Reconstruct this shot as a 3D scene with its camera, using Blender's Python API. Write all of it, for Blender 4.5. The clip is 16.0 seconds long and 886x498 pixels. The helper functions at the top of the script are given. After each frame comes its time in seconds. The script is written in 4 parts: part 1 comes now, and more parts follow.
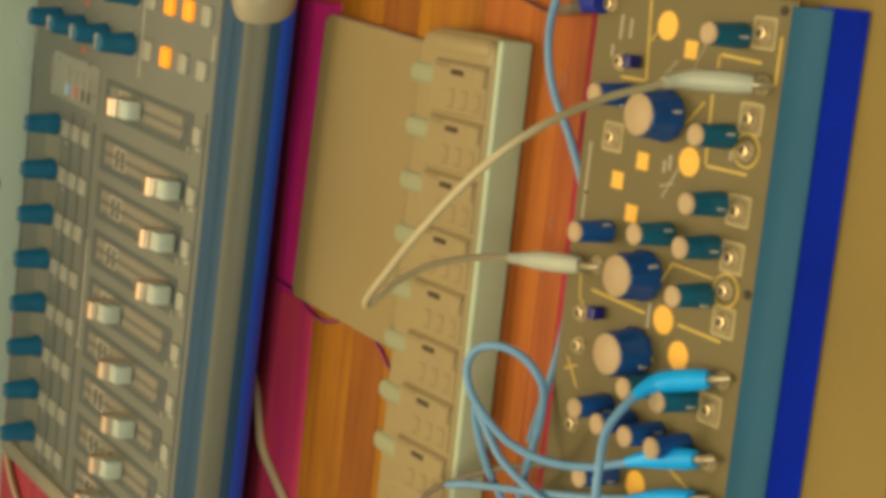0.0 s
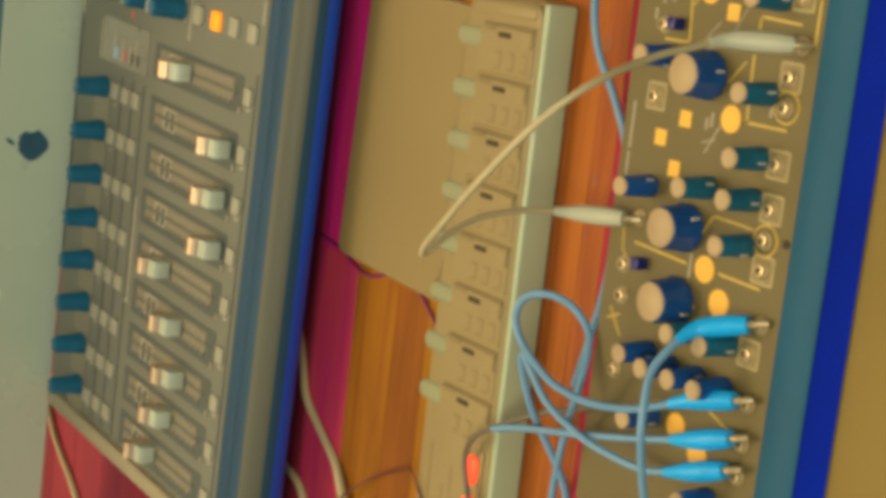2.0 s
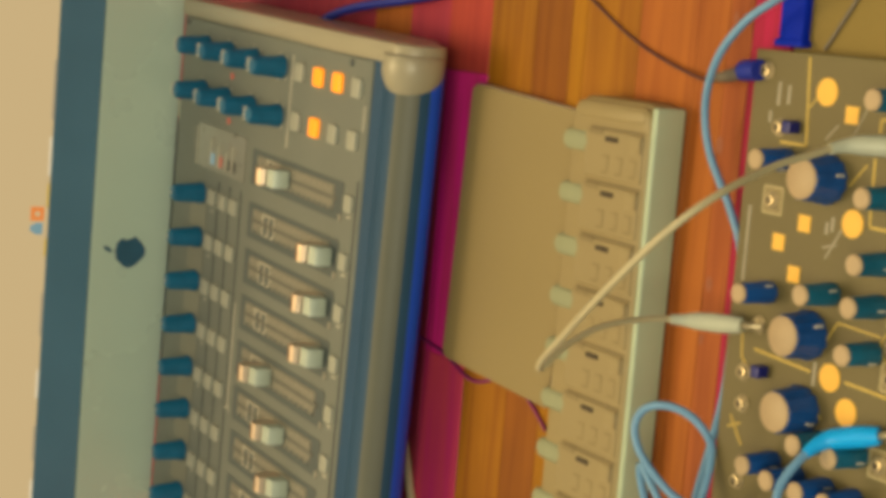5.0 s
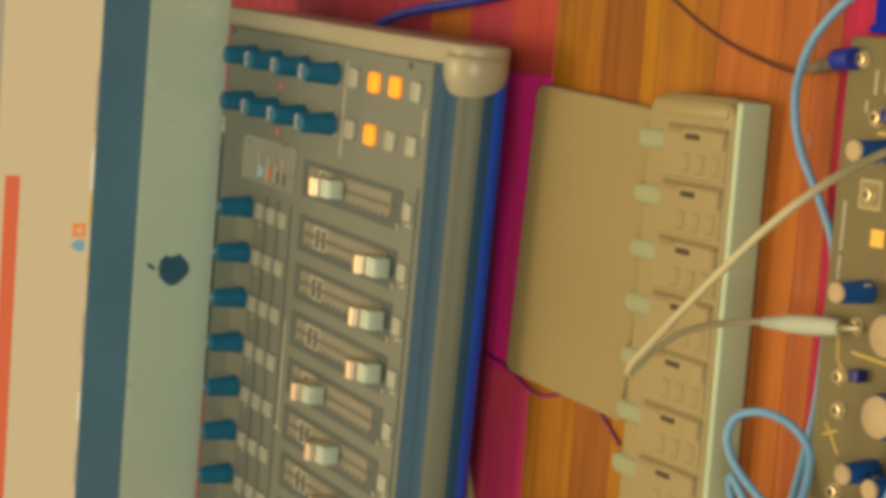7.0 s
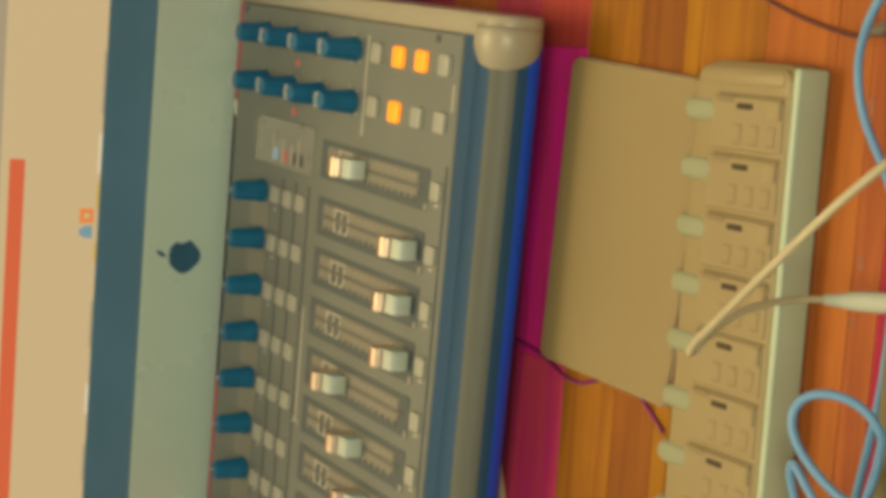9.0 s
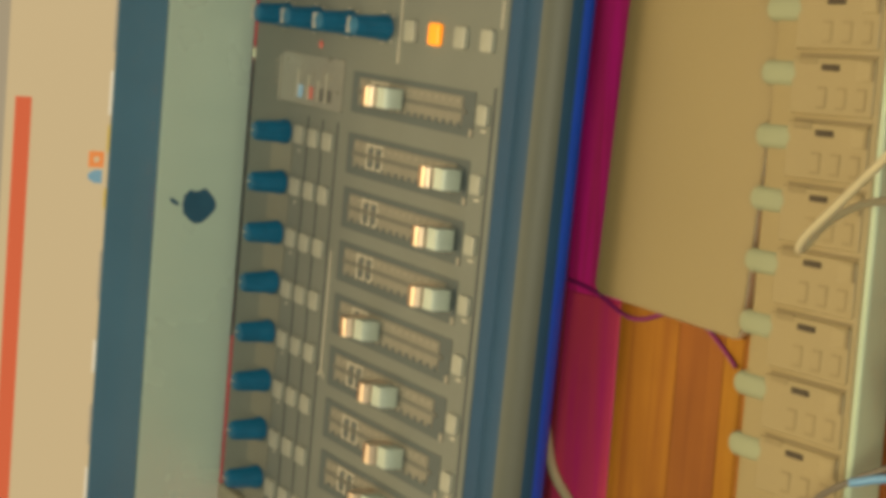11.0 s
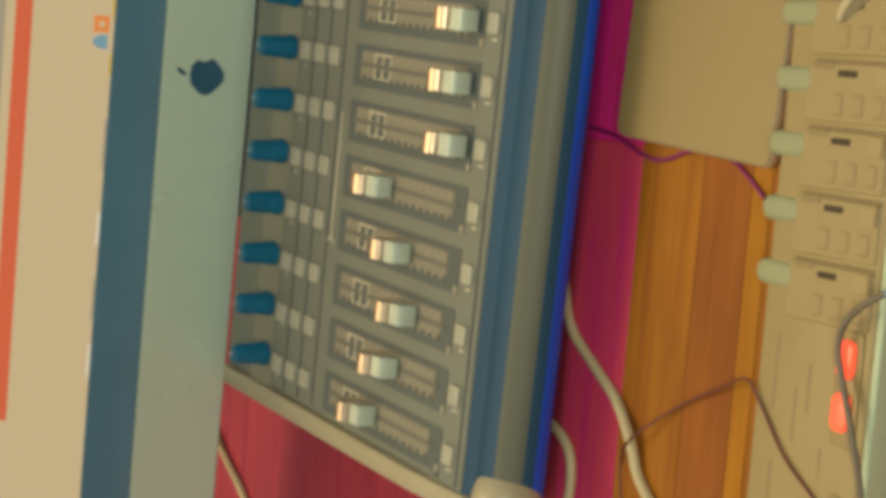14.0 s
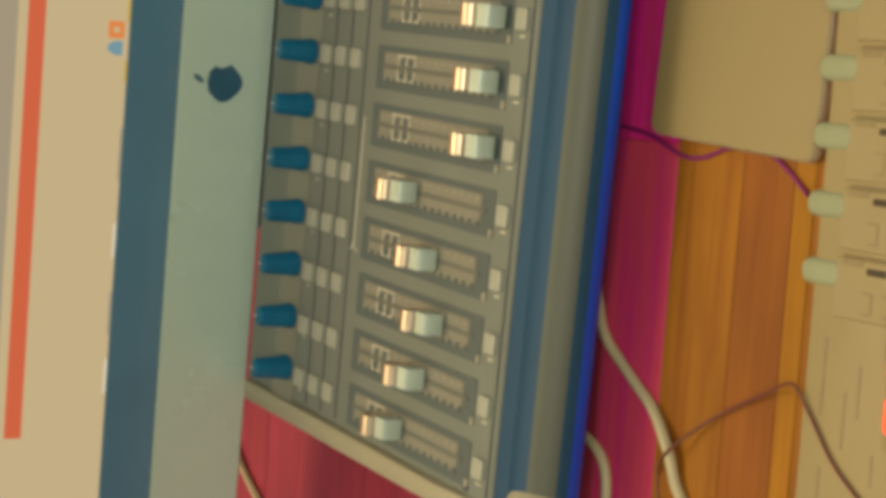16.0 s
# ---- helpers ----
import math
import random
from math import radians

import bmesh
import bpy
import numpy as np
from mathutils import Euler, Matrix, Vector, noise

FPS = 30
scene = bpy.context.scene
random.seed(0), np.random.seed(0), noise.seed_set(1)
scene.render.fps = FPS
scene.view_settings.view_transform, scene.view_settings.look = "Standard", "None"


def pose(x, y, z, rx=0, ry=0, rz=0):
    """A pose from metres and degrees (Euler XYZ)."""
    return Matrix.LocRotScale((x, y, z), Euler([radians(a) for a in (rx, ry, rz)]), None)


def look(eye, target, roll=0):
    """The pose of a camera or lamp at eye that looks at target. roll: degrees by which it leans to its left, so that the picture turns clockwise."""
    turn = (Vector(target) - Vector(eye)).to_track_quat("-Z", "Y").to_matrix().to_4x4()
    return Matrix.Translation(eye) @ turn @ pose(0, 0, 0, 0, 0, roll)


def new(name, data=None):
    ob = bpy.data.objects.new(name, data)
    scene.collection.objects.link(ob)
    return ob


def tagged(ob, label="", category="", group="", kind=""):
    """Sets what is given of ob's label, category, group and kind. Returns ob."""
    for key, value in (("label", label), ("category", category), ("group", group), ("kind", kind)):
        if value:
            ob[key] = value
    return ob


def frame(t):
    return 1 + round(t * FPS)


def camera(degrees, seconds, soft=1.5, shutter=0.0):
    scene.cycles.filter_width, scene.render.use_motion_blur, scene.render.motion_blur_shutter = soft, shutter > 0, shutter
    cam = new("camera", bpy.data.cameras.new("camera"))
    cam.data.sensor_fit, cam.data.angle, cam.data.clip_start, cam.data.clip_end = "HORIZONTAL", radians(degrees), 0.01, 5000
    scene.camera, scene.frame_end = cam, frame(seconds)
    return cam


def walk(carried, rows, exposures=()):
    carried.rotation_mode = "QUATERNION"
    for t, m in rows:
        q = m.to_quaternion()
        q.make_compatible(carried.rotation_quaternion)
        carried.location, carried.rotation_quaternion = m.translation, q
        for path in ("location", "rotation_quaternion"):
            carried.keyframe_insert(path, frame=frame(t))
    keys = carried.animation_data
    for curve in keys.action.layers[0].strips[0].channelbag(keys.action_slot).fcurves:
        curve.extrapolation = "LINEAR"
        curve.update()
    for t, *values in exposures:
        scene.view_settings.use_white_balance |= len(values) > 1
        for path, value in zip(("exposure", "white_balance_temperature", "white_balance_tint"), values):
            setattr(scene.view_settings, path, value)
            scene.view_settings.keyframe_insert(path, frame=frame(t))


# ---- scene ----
cam = camera(29.88, 16.0, soft=4.8, shutter=0.3)
PATH = [
    (0, look((0.0496, -0.6227, 0.4643), (-0.1215, 0.1825, -0.1035), -90.85)),
    (0.5, look((0.0477, -0.6403, 0.4762), (-0.1329, 0.1599, -0.0957), -90.88)),
    (1, look((0.0452, -0.6436, 0.4927), (-0.1326, 0.1563, -0.0805), -90.77)),
    (1.5, look((0.0444, -0.6428, 0.5022), (-0.1352, 0.1576, -0.0697), -90.89)),
    (2, look((0.0435, -0.6428, 0.5003), (-0.1419, 0.1618, -0.0638), -91.04)),
    (2.5, look((0.0455, -0.6404, 0.5012), (-0.1382, 0.1698, -0.0553), -90.97)),
    (3, look((0.0522, -0.6374, 0.5031), (-0.1273, 0.1774, -0.0481), -91.09)),
    (3.5, look((0.0592, -0.6338, 0.5048), (-0.1117, 0.1872, -0.0398), -91.22)),
    (4, look((0.0605, -0.6317, 0.5062), (-0.1009, 0.1955, -0.0321), -90.99)),
    (4.5, look((0.0597, -0.6284, 0.5079), (-0.0933, 0.2038, -0.0251), -90.91)),
    (5, look((0.0570, -0.6211, 0.5083), (-0.0894, 0.2155, -0.0195), -90.82)),
    (7.5, look((0.0330, -0.5705, 0.5140), (-0.0898, 0.2737, -0.0077), -90.42)),
    (8, look((0.0341, -0.5617, 0.5052), (-0.0942, 0.2819, -0.0162), -90.82)),
    (8.5, look((0.0285, -0.5505, 0.5017), (-0.1015, 0.2927, -0.0198), -90.95)),
    (9, look((0.0191, -0.5357, 0.5120), (-0.1053, 0.3039, -0.0168), -90.77)),
    (11.5, look((-0.0504, -0.4667, 0.5122), (-0.1588, 0.3647, -0.0328), -90.05)),
    (12, look((-0.0634, -0.4670, 0.5023), (-0.1767, 0.3644, -0.0416), -90.16)),
    (12.5, look((-0.0803, -0.4684, 0.5051), (-0.1926, 0.3619, -0.0408), -89.90)),
    (13, look((-0.0931, -0.4663, 0.5049), (-0.2056, 0.3649, -0.0396), -89.84)),
    (13.5, look((-0.1033, -0.4616, 0.5011), (-0.2181, 0.3697, -0.0427), -89.85)),
    (14, look((-0.1120, -0.4553, 0.5019), (-0.2235, 0.3774, -0.0404), -89.69)),
    (14.5, look((-0.1174, -0.4504, 0.4971), (-0.2295, 0.3842, -0.0422), -89.82)),
    (15, look((-0.1212, -0.4435, 0.4967), (-0.2281, 0.3923, -0.0419), -89.71)),
    (15.5, look((-0.1261, -0.4366, 0.4933), (-0.2255, 0.4032, -0.0406), -89.49)),
    (16, look((-0.1249, -0.4296, 0.4894), (-0.2219, 0.4111, -0.0434), -89.63)),
]
walk(cam, PATH, [(0.0, -0.06, 6650, 10), (9.0, -0.04, 6550, 10), (12.0, -0.07, 6200, 10), (16.0, -0.08, 6050, 10)])

# ---------------------------------------------------------------- light
world = bpy.data.worlds.new("room_light")
scene.world = world
world.use_nodes = True
wn = world.node_tree.nodes
wbg = wn["Background"]
sky = wn.new("ShaderNodeTexSky")
sky.sky_type = "NISHITA"
sky.sun_disc = False
sky.sun_elevation = radians(67)
sky.sun_rotation = radians(-7)
tint = wn.new("ShaderNodeMix")
tint.data_type, tint.blend_type = "RGBA", "MULTIPLY"
tint.inputs["Factor"].default_value = 1.0
tint.inputs["B"].default_value = (0.88, 0.77, 0.46, 1.0)
world.node_tree.links.new(sky.outputs["Color"], tint.inputs["A"])
world.node_tree.links.new(tint.outputs["Result"], wbg.inputs["Color"])
sky.air_density, sky.dust_density, sky.ozone_density = 0.6, 4.0, 0.6
wbg.inputs["Strength"].default_value = 0.165

sun_data = bpy.data.lights.new("sun", "SUN")
sun_data.energy = 0.58
sun_data.angle = radians(10)
sun_data.color = (1.0, 0.78, 0.40)
sun = new("sun", sun_data)
sun.matrix_world = look((-0.20, 1.10, 2.60), (0.0, 0.0, 0.0))


# Added unseen fill behind the viewer, brightens front faces and the desk under the rest.
lamp_data = bpy.data.lights.new("ceiling_lamp", "AREA")
lamp_data.shape, lamp_data.size, lamp_data.energy, lamp_data.color = "SQUARE", 0.65, 16.0, (0.95, 0.86, 0.60)
ceiling_lamp = new("ceiling_lamp", lamp_data)
ceiling_lamp.matrix_world = look((-0.10, -1.25, 1.20), (-0.10, 0.10, 0.0))


# ---------------------------------------------------------------- materials
def mat(name, color, rough=0.5, metal=0.0, vary=0.12, scale=60.0, bump=0.0, fine=900.0, coat=0.0, stretch=(1, 1, 1), spec=0.5):
    """A procedural surface: base colour varied at two scales, roughness varied, fine bump."""
    m = bpy.data.materials.new(name)
    m.use_nodes = True
    nt = m.node_tree
    b = nt.nodes["Principled BSDF"]
    tc = nt.nodes.new("ShaderNodeTexCoord")
    mp = nt.nodes.new("ShaderNodeMapping")
    mp.inputs["Scale"].default_value = stretch
    nt.links.new(tc.outputs["Object"], mp.inputs["Vector"])
    n1 = nt.nodes.new("ShaderNodeTexNoise")
    n1.inputs["Scale"].default_value = scale
    n1.inputs["Detail"].default_value = 4
    n2 = nt.nodes.new("ShaderNodeTexNoise")
    n2.inputs["Scale"].default_value = fine
    n2.inputs["Detail"].default_value = 2
    for n in (n1, n2):
        nt.links.new(mp.outputs["Vector"], n.inputs["Vector"])
    ramp = nt.nodes.new("ShaderNodeValToRGB")
    lo = tuple(c * (1 - vary) for c in color)
    hi = tuple(min(1.0, c * (1 + vary)) for c in color)
    ramp.color_ramp.elements[0].color = (*lo, 1)
    ramp.color_ramp.elements[0].position = 0.3
    ramp.color_ramp.elements[1].color = (*hi, 1)
    ramp.color_ramp.elements[1].position = 0.7
    mixf = nt.nodes.new("ShaderNodeMath")
    mixf.operation = "MULTIPLY_ADD"
    nt.links.new(n2.outputs["Fac"], mixf.inputs[0])
    mixf.inputs[1].default_value = 0.35
    half = nt.nodes.new("ShaderNodeMath")
    half.operation = "MULTIPLY"
    half.inputs[1].default_value = 0.65
    nt.links.new(n1.outputs["Fac"], half.inputs[0])
    nt.links.new(half.outputs[0], mixf.inputs[2])
    nt.links.new(mixf.outputs[0], ramp.inputs["Fac"])
    nt.links.new(ramp.outputs["Color"], b.inputs["Base Color"])
    rr = nt.nodes.new("ShaderNodeMapRange")
    rr.inputs["To Min"].default_value = max(0.02, rough - 0.08)
    rr.inputs["To Max"].default_value = min(1.0, rough + 0.08)
    nt.links.new(n1.outputs["Fac"], rr.inputs["Value"])
    nt.links.new(rr.outputs["Result"], b.inputs["Roughness"])
    b.inputs["Metallic"].default_value = metal
    b.inputs["Specular IOR Level"].default_value = spec
    b.inputs["Coat Weight"].default_value = coat
    if bump:
        bp = nt.nodes.new("ShaderNodeBump")
        bp.inputs["Strength"].default_value = bump
        bp.inputs["Distance"].default_value = 0.0004
        nt.links.new(n2.outputs["Fac"], bp.inputs["Height"])
        nt.links.new(bp.outputs["Normal"], b.inputs["Normal"])
    return m


def glow(name, color, strength, base=(0.3, 0.3, 0.3)):
    m = bpy.data.materials.new(name)
    m.use_nodes = True
    b = m.node_tree.nodes["Principled BSDF"]
    b.inputs["Base Color"].default_value = (*base, 1)
    b.inputs["Roughness"].default_value = 0.3
    b.inputs["Emission Color"].default_value = (*color, 1)
    b.inputs["Emission Strength"].default_value = strength
    return m


def wood(name, color, dark):
    """Varnished board with grain along x, tint and grain differing from board to board."""
    m = bpy.data.materials.new(name)
    m.use_nodes = True
    nt = m.node_tree
    b = nt.nodes["Principled BSDF"]
    tc = nt.nodes.new("ShaderNodeTexCoord")
    info = nt.nodes.new("ShaderNodeObjectInfo")
    off = nt.nodes.new("ShaderNodeVectorMath")
    off.operation = "MULTIPLY_ADD"
    comb = nt.nodes.new("ShaderNodeCombineXYZ")
    for i in range(3):
        nt.links.new(info.outputs["Random"], comb.inputs[i])
    off.inputs[1].default_value = (3.0, 7.0, 1.0)
    nt.links.new(comb.outputs["Vector"], off.inputs[0])
    nt.links.new(tc.outputs["Object"], off.inputs[2])
    mp = nt.nodes.new("ShaderNodeMapping")
    mp.inputs["Scale"].default_value = (5, 90, 90)
    nt.links.new(off.outputs["Vector"], mp.inputs["Vector"])
    n1 = nt.nodes.new("ShaderNodeTexNoise")
    n1.inputs["Scale"].default_value = 1.6
    n1.inputs["Detail"].default_value = 7
    n1.inputs["Distortion"].default_value = 0.6
    nt.links.new(mp.outputs["Vector"], n1.inputs["Vector"])
    ramp = nt.nodes.new("ShaderNodeValToRGB")
    ramp.color_ramp.elements[0].color = (*dark, 1)
    ramp.color_ramp.elements[0].position = 0.28
    ramp.color_ramp.elements[1].color = (*color, 1)
    ramp.color_ramp.elements[1].position = 0.62
    nt.links.new(n1.outputs["Fac"], ramp.inputs["Fac"])
    n3 = nt.nodes.new("ShaderNodeTexNoise")
    n3.inputs["Scale"].default_value = 14
    n3.inputs["Detail"].default_value = 3
    nt.links.new(off.outputs["Vector"], n3.inputs["Vector"])
    hsv = nt.nodes.new("ShaderNodeHueSaturation")
    mr = nt.nodes.new("ShaderNodeMapRange")
    mr.inputs["To Min"].default_value = 0.72
    mr.inputs["To Max"].default_value = 1.26
    nt.links.new(n3.outputs["Fac"], mr.inputs["Value"])
    nt.links.new(mr.outputs["Result"], hsv.inputs["Value"])
    nt.links.new(ramp.outputs["Color"], hsv.inputs["Color"])
    nt.links.new(hsv.outputs["Color"], b.inputs["Base Color"])
    b.inputs["Roughness"].default_value = 0.5
    b.inputs["Specular IOR Level"].default_value = 0.18
    bp = nt.nodes.new("ShaderNodeBump")
    bp.inputs["Strength"].default_value = 0.15
    bp.inputs["Distance"].default_value = 0.0005
    nt.links.new(n1.outputs["Fac"], bp.inputs["Height"])
    nt.links.new(bp.outputs["Normal"], b.inputs["Normal"])
    return m


M_ORANGE = wood("orange_wood", (0.43, 0.128, 0.020), (0.31, 0.078, 0.013))
M_BROWN = wood("brown_wood", (0.31, 0.100, 0.010), (0.22, 0.062, 0.008))
M_HONEY = wood("honey_wood", (0.37, 0.142, 0.008), (0.26, 0.084, 0.007))
M_RED = wood("red_wood", (0.40, 0.040, 0.068), (0.31, 0.026, 0.060))
# Next two: red board with the controller's magenta shade put into its colour.
M_SHADERED = wood("shaded_red_wood", (0.78, 0.024, 0.29), (0.54, 0.036, 0.115))
M_PARTSHADE = wood("part_shaded_wood", (0.62, 0.062, 0.105), (0.56, 0.024, 0.175))
# Wine red stands in for the shade behind the synthesizer.
M_SHADEWINE = wood("shade_wine_wood", (0.48, 0.010, 0.075), (0.28, 0.010, 0.030))
M_GOLDWOOD = wood("gold_wood", (0.42, 0.175, 0.005), (0.34, 0.125, 0.004))
M_UMBER = wood("umber_wood", (0.38, 0.100, 0.022), (0.24, 0.052, 0.014))
# The same red board beyond the painted shade.
M_LITRED = wood("lit_red_wood", (0.46, 0.062, 0.042), (0.36, 0.040, 0.034))
M_KNOT = mat("wood_knot", (0.29, 0.075, 0.022), 0.5, vary=0.3, scale=300)
M_GAP = mat("board_gap", (0.06, 0.02, 0.015), 0.9)
M_FLOOR = mat("slate_carpet", (0.18, 0.25, 0.23), 0.95, vary=0.2, scale=40, bump=0.4)
M_FRONTBOARD = mat("tan_board", (0.245, 0.17, 0.040), 0.8, vary=0.12, scale=9, bump=0.2)
M_CREAM = mat("cream_plastic", (0.335, 0.252, 0.108), 0.45, vary=0.05, scale=30, bump=0.04)
M_CREAM2 = mat("cream_tile", (0.320, 0.240, 0.102), 0.48, vary=0.05, scale=30)
# The strip's cream plastic with the light on its front painted in as mint.
M_FRONTLIT = mat("front_lit_plastic", (0.46, 0.55, 0.37), 0.38, vary=0.05, scale=40, coat=0.08)
M_TAB = mat("tab_mint", (0.335, 0.345, 0.205), 0.55, vary=0.05, scale=40, spec=0.2)
M_SLOTD = mat("slot_dark", (0.06, 0.04, 0.02), 0.7)
M_HOLE = mat("socket_hole", (0.27, 0.20, 0.085), 0.6)
M_FAINT = mat("faint_print", (0.265, 0.205, 0.100), 0.6)
M_SEAM = mat("socket_seam", (0.225, 0.165, 0.075), 0.7)
M_PAD = mat("pad_white", (0.290, 0.212, 0.078), 0.38, vary=0.04, scale=14, bump=0.03)
M_PADSIDE = mat("pad_side", (0.62, 0.55, 0.42), 0.35, metal=0.4)
M_CTL = mat("controller_grey", (0.188, 0.202, 0.170), 0.5, vary=0.08, scale=25, bump=0.08)
M_CTLDARK = mat("controller_inset", (0.092, 0.114, 0.112), 0.5, vary=0.08, scale=25, bump=0.05)
# Three tones of one bar: blue and slate for shade, beige for highlight.
M_RESTSHADE = mat("rest_shade_blue", (0.004, 0.085, 0.72), 0.42, vary=0.12, scale=18, spec=0.5)
M_RESTDIM = mat("rest_shade_slate", (0.026, 0.080, 0.155), 0.55, vary=0.12, scale=18, spec=0.22)
M_RESTSHEEN = mat("rest_sheen", (0.125, 0.132, 0.100), 0.50, vary=0.08, scale=18, spec=0.45)
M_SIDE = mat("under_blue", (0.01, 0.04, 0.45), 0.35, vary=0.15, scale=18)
M_CAP = mat("end_cap_beige", (0.41, 0.36, 0.24), 0.35, vary=0.06, scale=30)
M_KNOB = mat("knob_petrol", (0.004, 0.135, 0.26), 0.38, vary=0.2, scale=120, bump=0.1)
M_KNOBTEAL = mat("knob_teal", (0.004, 0.110, 0.185), 0.42, vary=0.25, scale=90, bump=0.1)
M_KNOBDEEP = mat("knob_blue", (0.004, 0.070, 0.27), 0.38, vary=0.25, scale=90, bump=0.1)
M_JPLATE = mat("jack_plate", (0.27, 0.205, 0.085), 0.5, vary=0.15, scale=300)
M_FRAME = mat("frame_print", (0.44, 0.36, 0.18), 0.5)
M_POINT = mat("pointer_cream", (0.66, 0.60, 0.46), 0.45)
M_BTN = mat("button_grey", (0.41, 0.405, 0.32), 0.5, vary=0.06, scale=80)
M_LIT = glow("button_lit", (1.0, 0.27, 0.0), 0.95, (0.8, 0.3, 0.02))
M_GROOVE = mat("groove", (0.06, 0.075, 0.08), 0.6)
M_CHROME = mat("fader_chrome", (0.72, 0.56, 0.40), 0.30, metal=0.6, vary=0.06, scale=60)
M_CHROMEB = mat("fader_grey", (0.54, 0.60, 0.49), 0.35, metal=0.1)
M_COPPER = mat("fader_copper", (0.62, 0.30, 0.12), 0.28, metal=0.6)
M_PRINT = mat("print_pale", (0.40, 0.36, 0.27), 0.6)
M_SCREENW = mat("display_film", (0.262, 0.252, 0.200), 0.3, coat=0.3)
M_TICK = mat("tick_print", (0.34, 0.31, 0.235), 0.6)
M_SCALE = mat("scale_print", (0.250, 0.232, 0.175), 0.5, vary=0.1, scale=200)
M_SLOT = mat("fader_slot", (0.150, 0.150, 0.125), 0.6)
M_PLATE = mat("plate_beige", (0.250, 0.240, 0.180), 0.4, vary=0.05, scale=60)
M_INK = mat("ink_dark", (0.10, 0.10, 0.09), 0.6)
M_RIM = mat("case_teal", (0.016, 0.100, 0.185), 0.6, vary=0.12, scale=22, bump=0.1, spec=0.25)
M_CASE = mat("case_blue", (0.0, 0.020, 0.42), 0.6, vary=0.35, scale=14, bump=0.1, spec=0.12)
M_PANEL = mat("synth_panel", (0.142, 0.110, 0.035), 0.5, vary=0.1, scale=16, bump=0.06)
M_GOLD = mat("gold_print", (0.92, 0.50, 0.06), 0.35, vary=0.06, scale=90)
M_GOLDL = mat("gold_line", (0.62, 0.43, 0.08), 0.45)
M_TOP = mat("knob_top", (0.47, 0.335, 0.185), 0.5, vary=0.06, scale=90)
M_NAVY = mat("navy_plastic", (0.004, 0.01, 0.16), 0.4)
M_SILVER = mat("jack_silver", (0.50, 0.40, 0.23), 0.3, metal=0.5, vary=0.1, scale=200)
M_JHOLE = mat("jack_hole", (0.03, 0.02, 0.015), 0.6)
M_WCAB = mat("cable_white", (0.54, 0.46, 0.27), 0.5, vary=0.06, scale=50)
M_WPLUG = mat("plug_white", (0.54, 0.55, 0.41), 0.42, vary=0.04, scale=50)
M_BCAB = mat("cable_blue", (0.16, 0.34, 0.54), 0.42, vary=0.08, scale=50)
M_BPLUG = mat("plug_blue", (0.0, 0.42, 1.0), 0.38, vary=0.05, scale=50)
M_GCAB = mat("cable_grey", (0.17, 0.14, 0.10), 0.5)
M_DCAB = mat("cable_dark", (0.10, 0.03, 0.03), 0.5)
M_RCAB = mat("cable_russet", (0.17, 0.05, 0.035), 0.5)
M_PCAB = mat("cable_purple", (0.22, 0.012, 0.12), 0.5)
M_NCAB = mat("cable_navy", (0.004, 0.02, 0.30), 0.45)
M_ALU = mat("aluminium", (0.60, 0.72, 0.58), 0.28, metal=0.12, vary=0.05, scale=8, bump=0.02)
M_BEZEL = mat("bezel_glass", (0.110, 0.240, 0.345), 0.25, vary=0.1, scale=12, coat=0.5)
M_LOGO = mat("logo_dark", (0.035, 0.115, 0.185), 0.3)
M_SCREEN = glow("screen_white", (0.60, 0.44, 0.22), 0.98, (0.02, 0.02, 0.02))
M_SORANGE = glow("screen_orange", (0.72, 0.13, 0.045), 0.9, (0.02, 0.02, 0.02))
M_SRED = glow("screen_icon_orange", (0.80, 0.24, 0.05), 0.95, (0.02, 0.02, 0.02))
M_SBLUE = glow("screen_icon_blue", (0.20, 0.34, 0.36), 0.9, (0.02, 0.02, 0.02))
M_SPALE = glow("screen_pale", (0.72, 0.62, 0.42), 1.0, (0.02, 0.02, 0.02))
M_SYELLOW = glow("screen_yellow", (0.62, 0.40, 0.06), 0.9, (0.02, 0.02, 0.02))
M_SGREY = glow("screen_grey", (0.42, 0.33, 0.20), 0.9, (0.02, 0.02, 0.02))
M_RLIT = glow("rocker_red", (1.0, 0.09, 0.03), 1.0, (0.8, 0.1, 0.05))
M_DOT = glow("lamp_dull_red", (0.5, 0.08, 0.05), 0.35, (0.4, 0.1, 0.07))
M_WALL = mat("wall_paint", (0.55, 0.50, 0.40), 0.8, vary=0.06, scale=3, bump=0.1)


# ---------------------------------------------------------------- mesh helpers
def place(ob, parent):
    if parent is not None:
        ob.parent = parent
    return ob


def part(name, bm, material, parent=None, label="", smooth=True):
    """Links a bmesh as one mesh object, under a thing or a part."""
    me = bpy.data.meshes.new(name)
    bm.normal_update()
    bm.to_mesh(me)
    bm.free()
    for mm in (material if isinstance(material, (list, tuple)) else [material]):
        me.materials.append(mm)
    if smooth:
        for p in me.polygons:
            p.use_smooth = True
        me.set_sharp_from_angle(angle=radians(38))
    ob = place(new(name, me), parent)
    if label:
        tagged(ob, label)
    return ob


def thing(name, label, category, group="", m=None):
    ob = new(name)
    ob.empty_display_size = 0.01
    tagged(ob, label, category, group)
    if m is not None:
        ob.matrix_world = m
    return ob


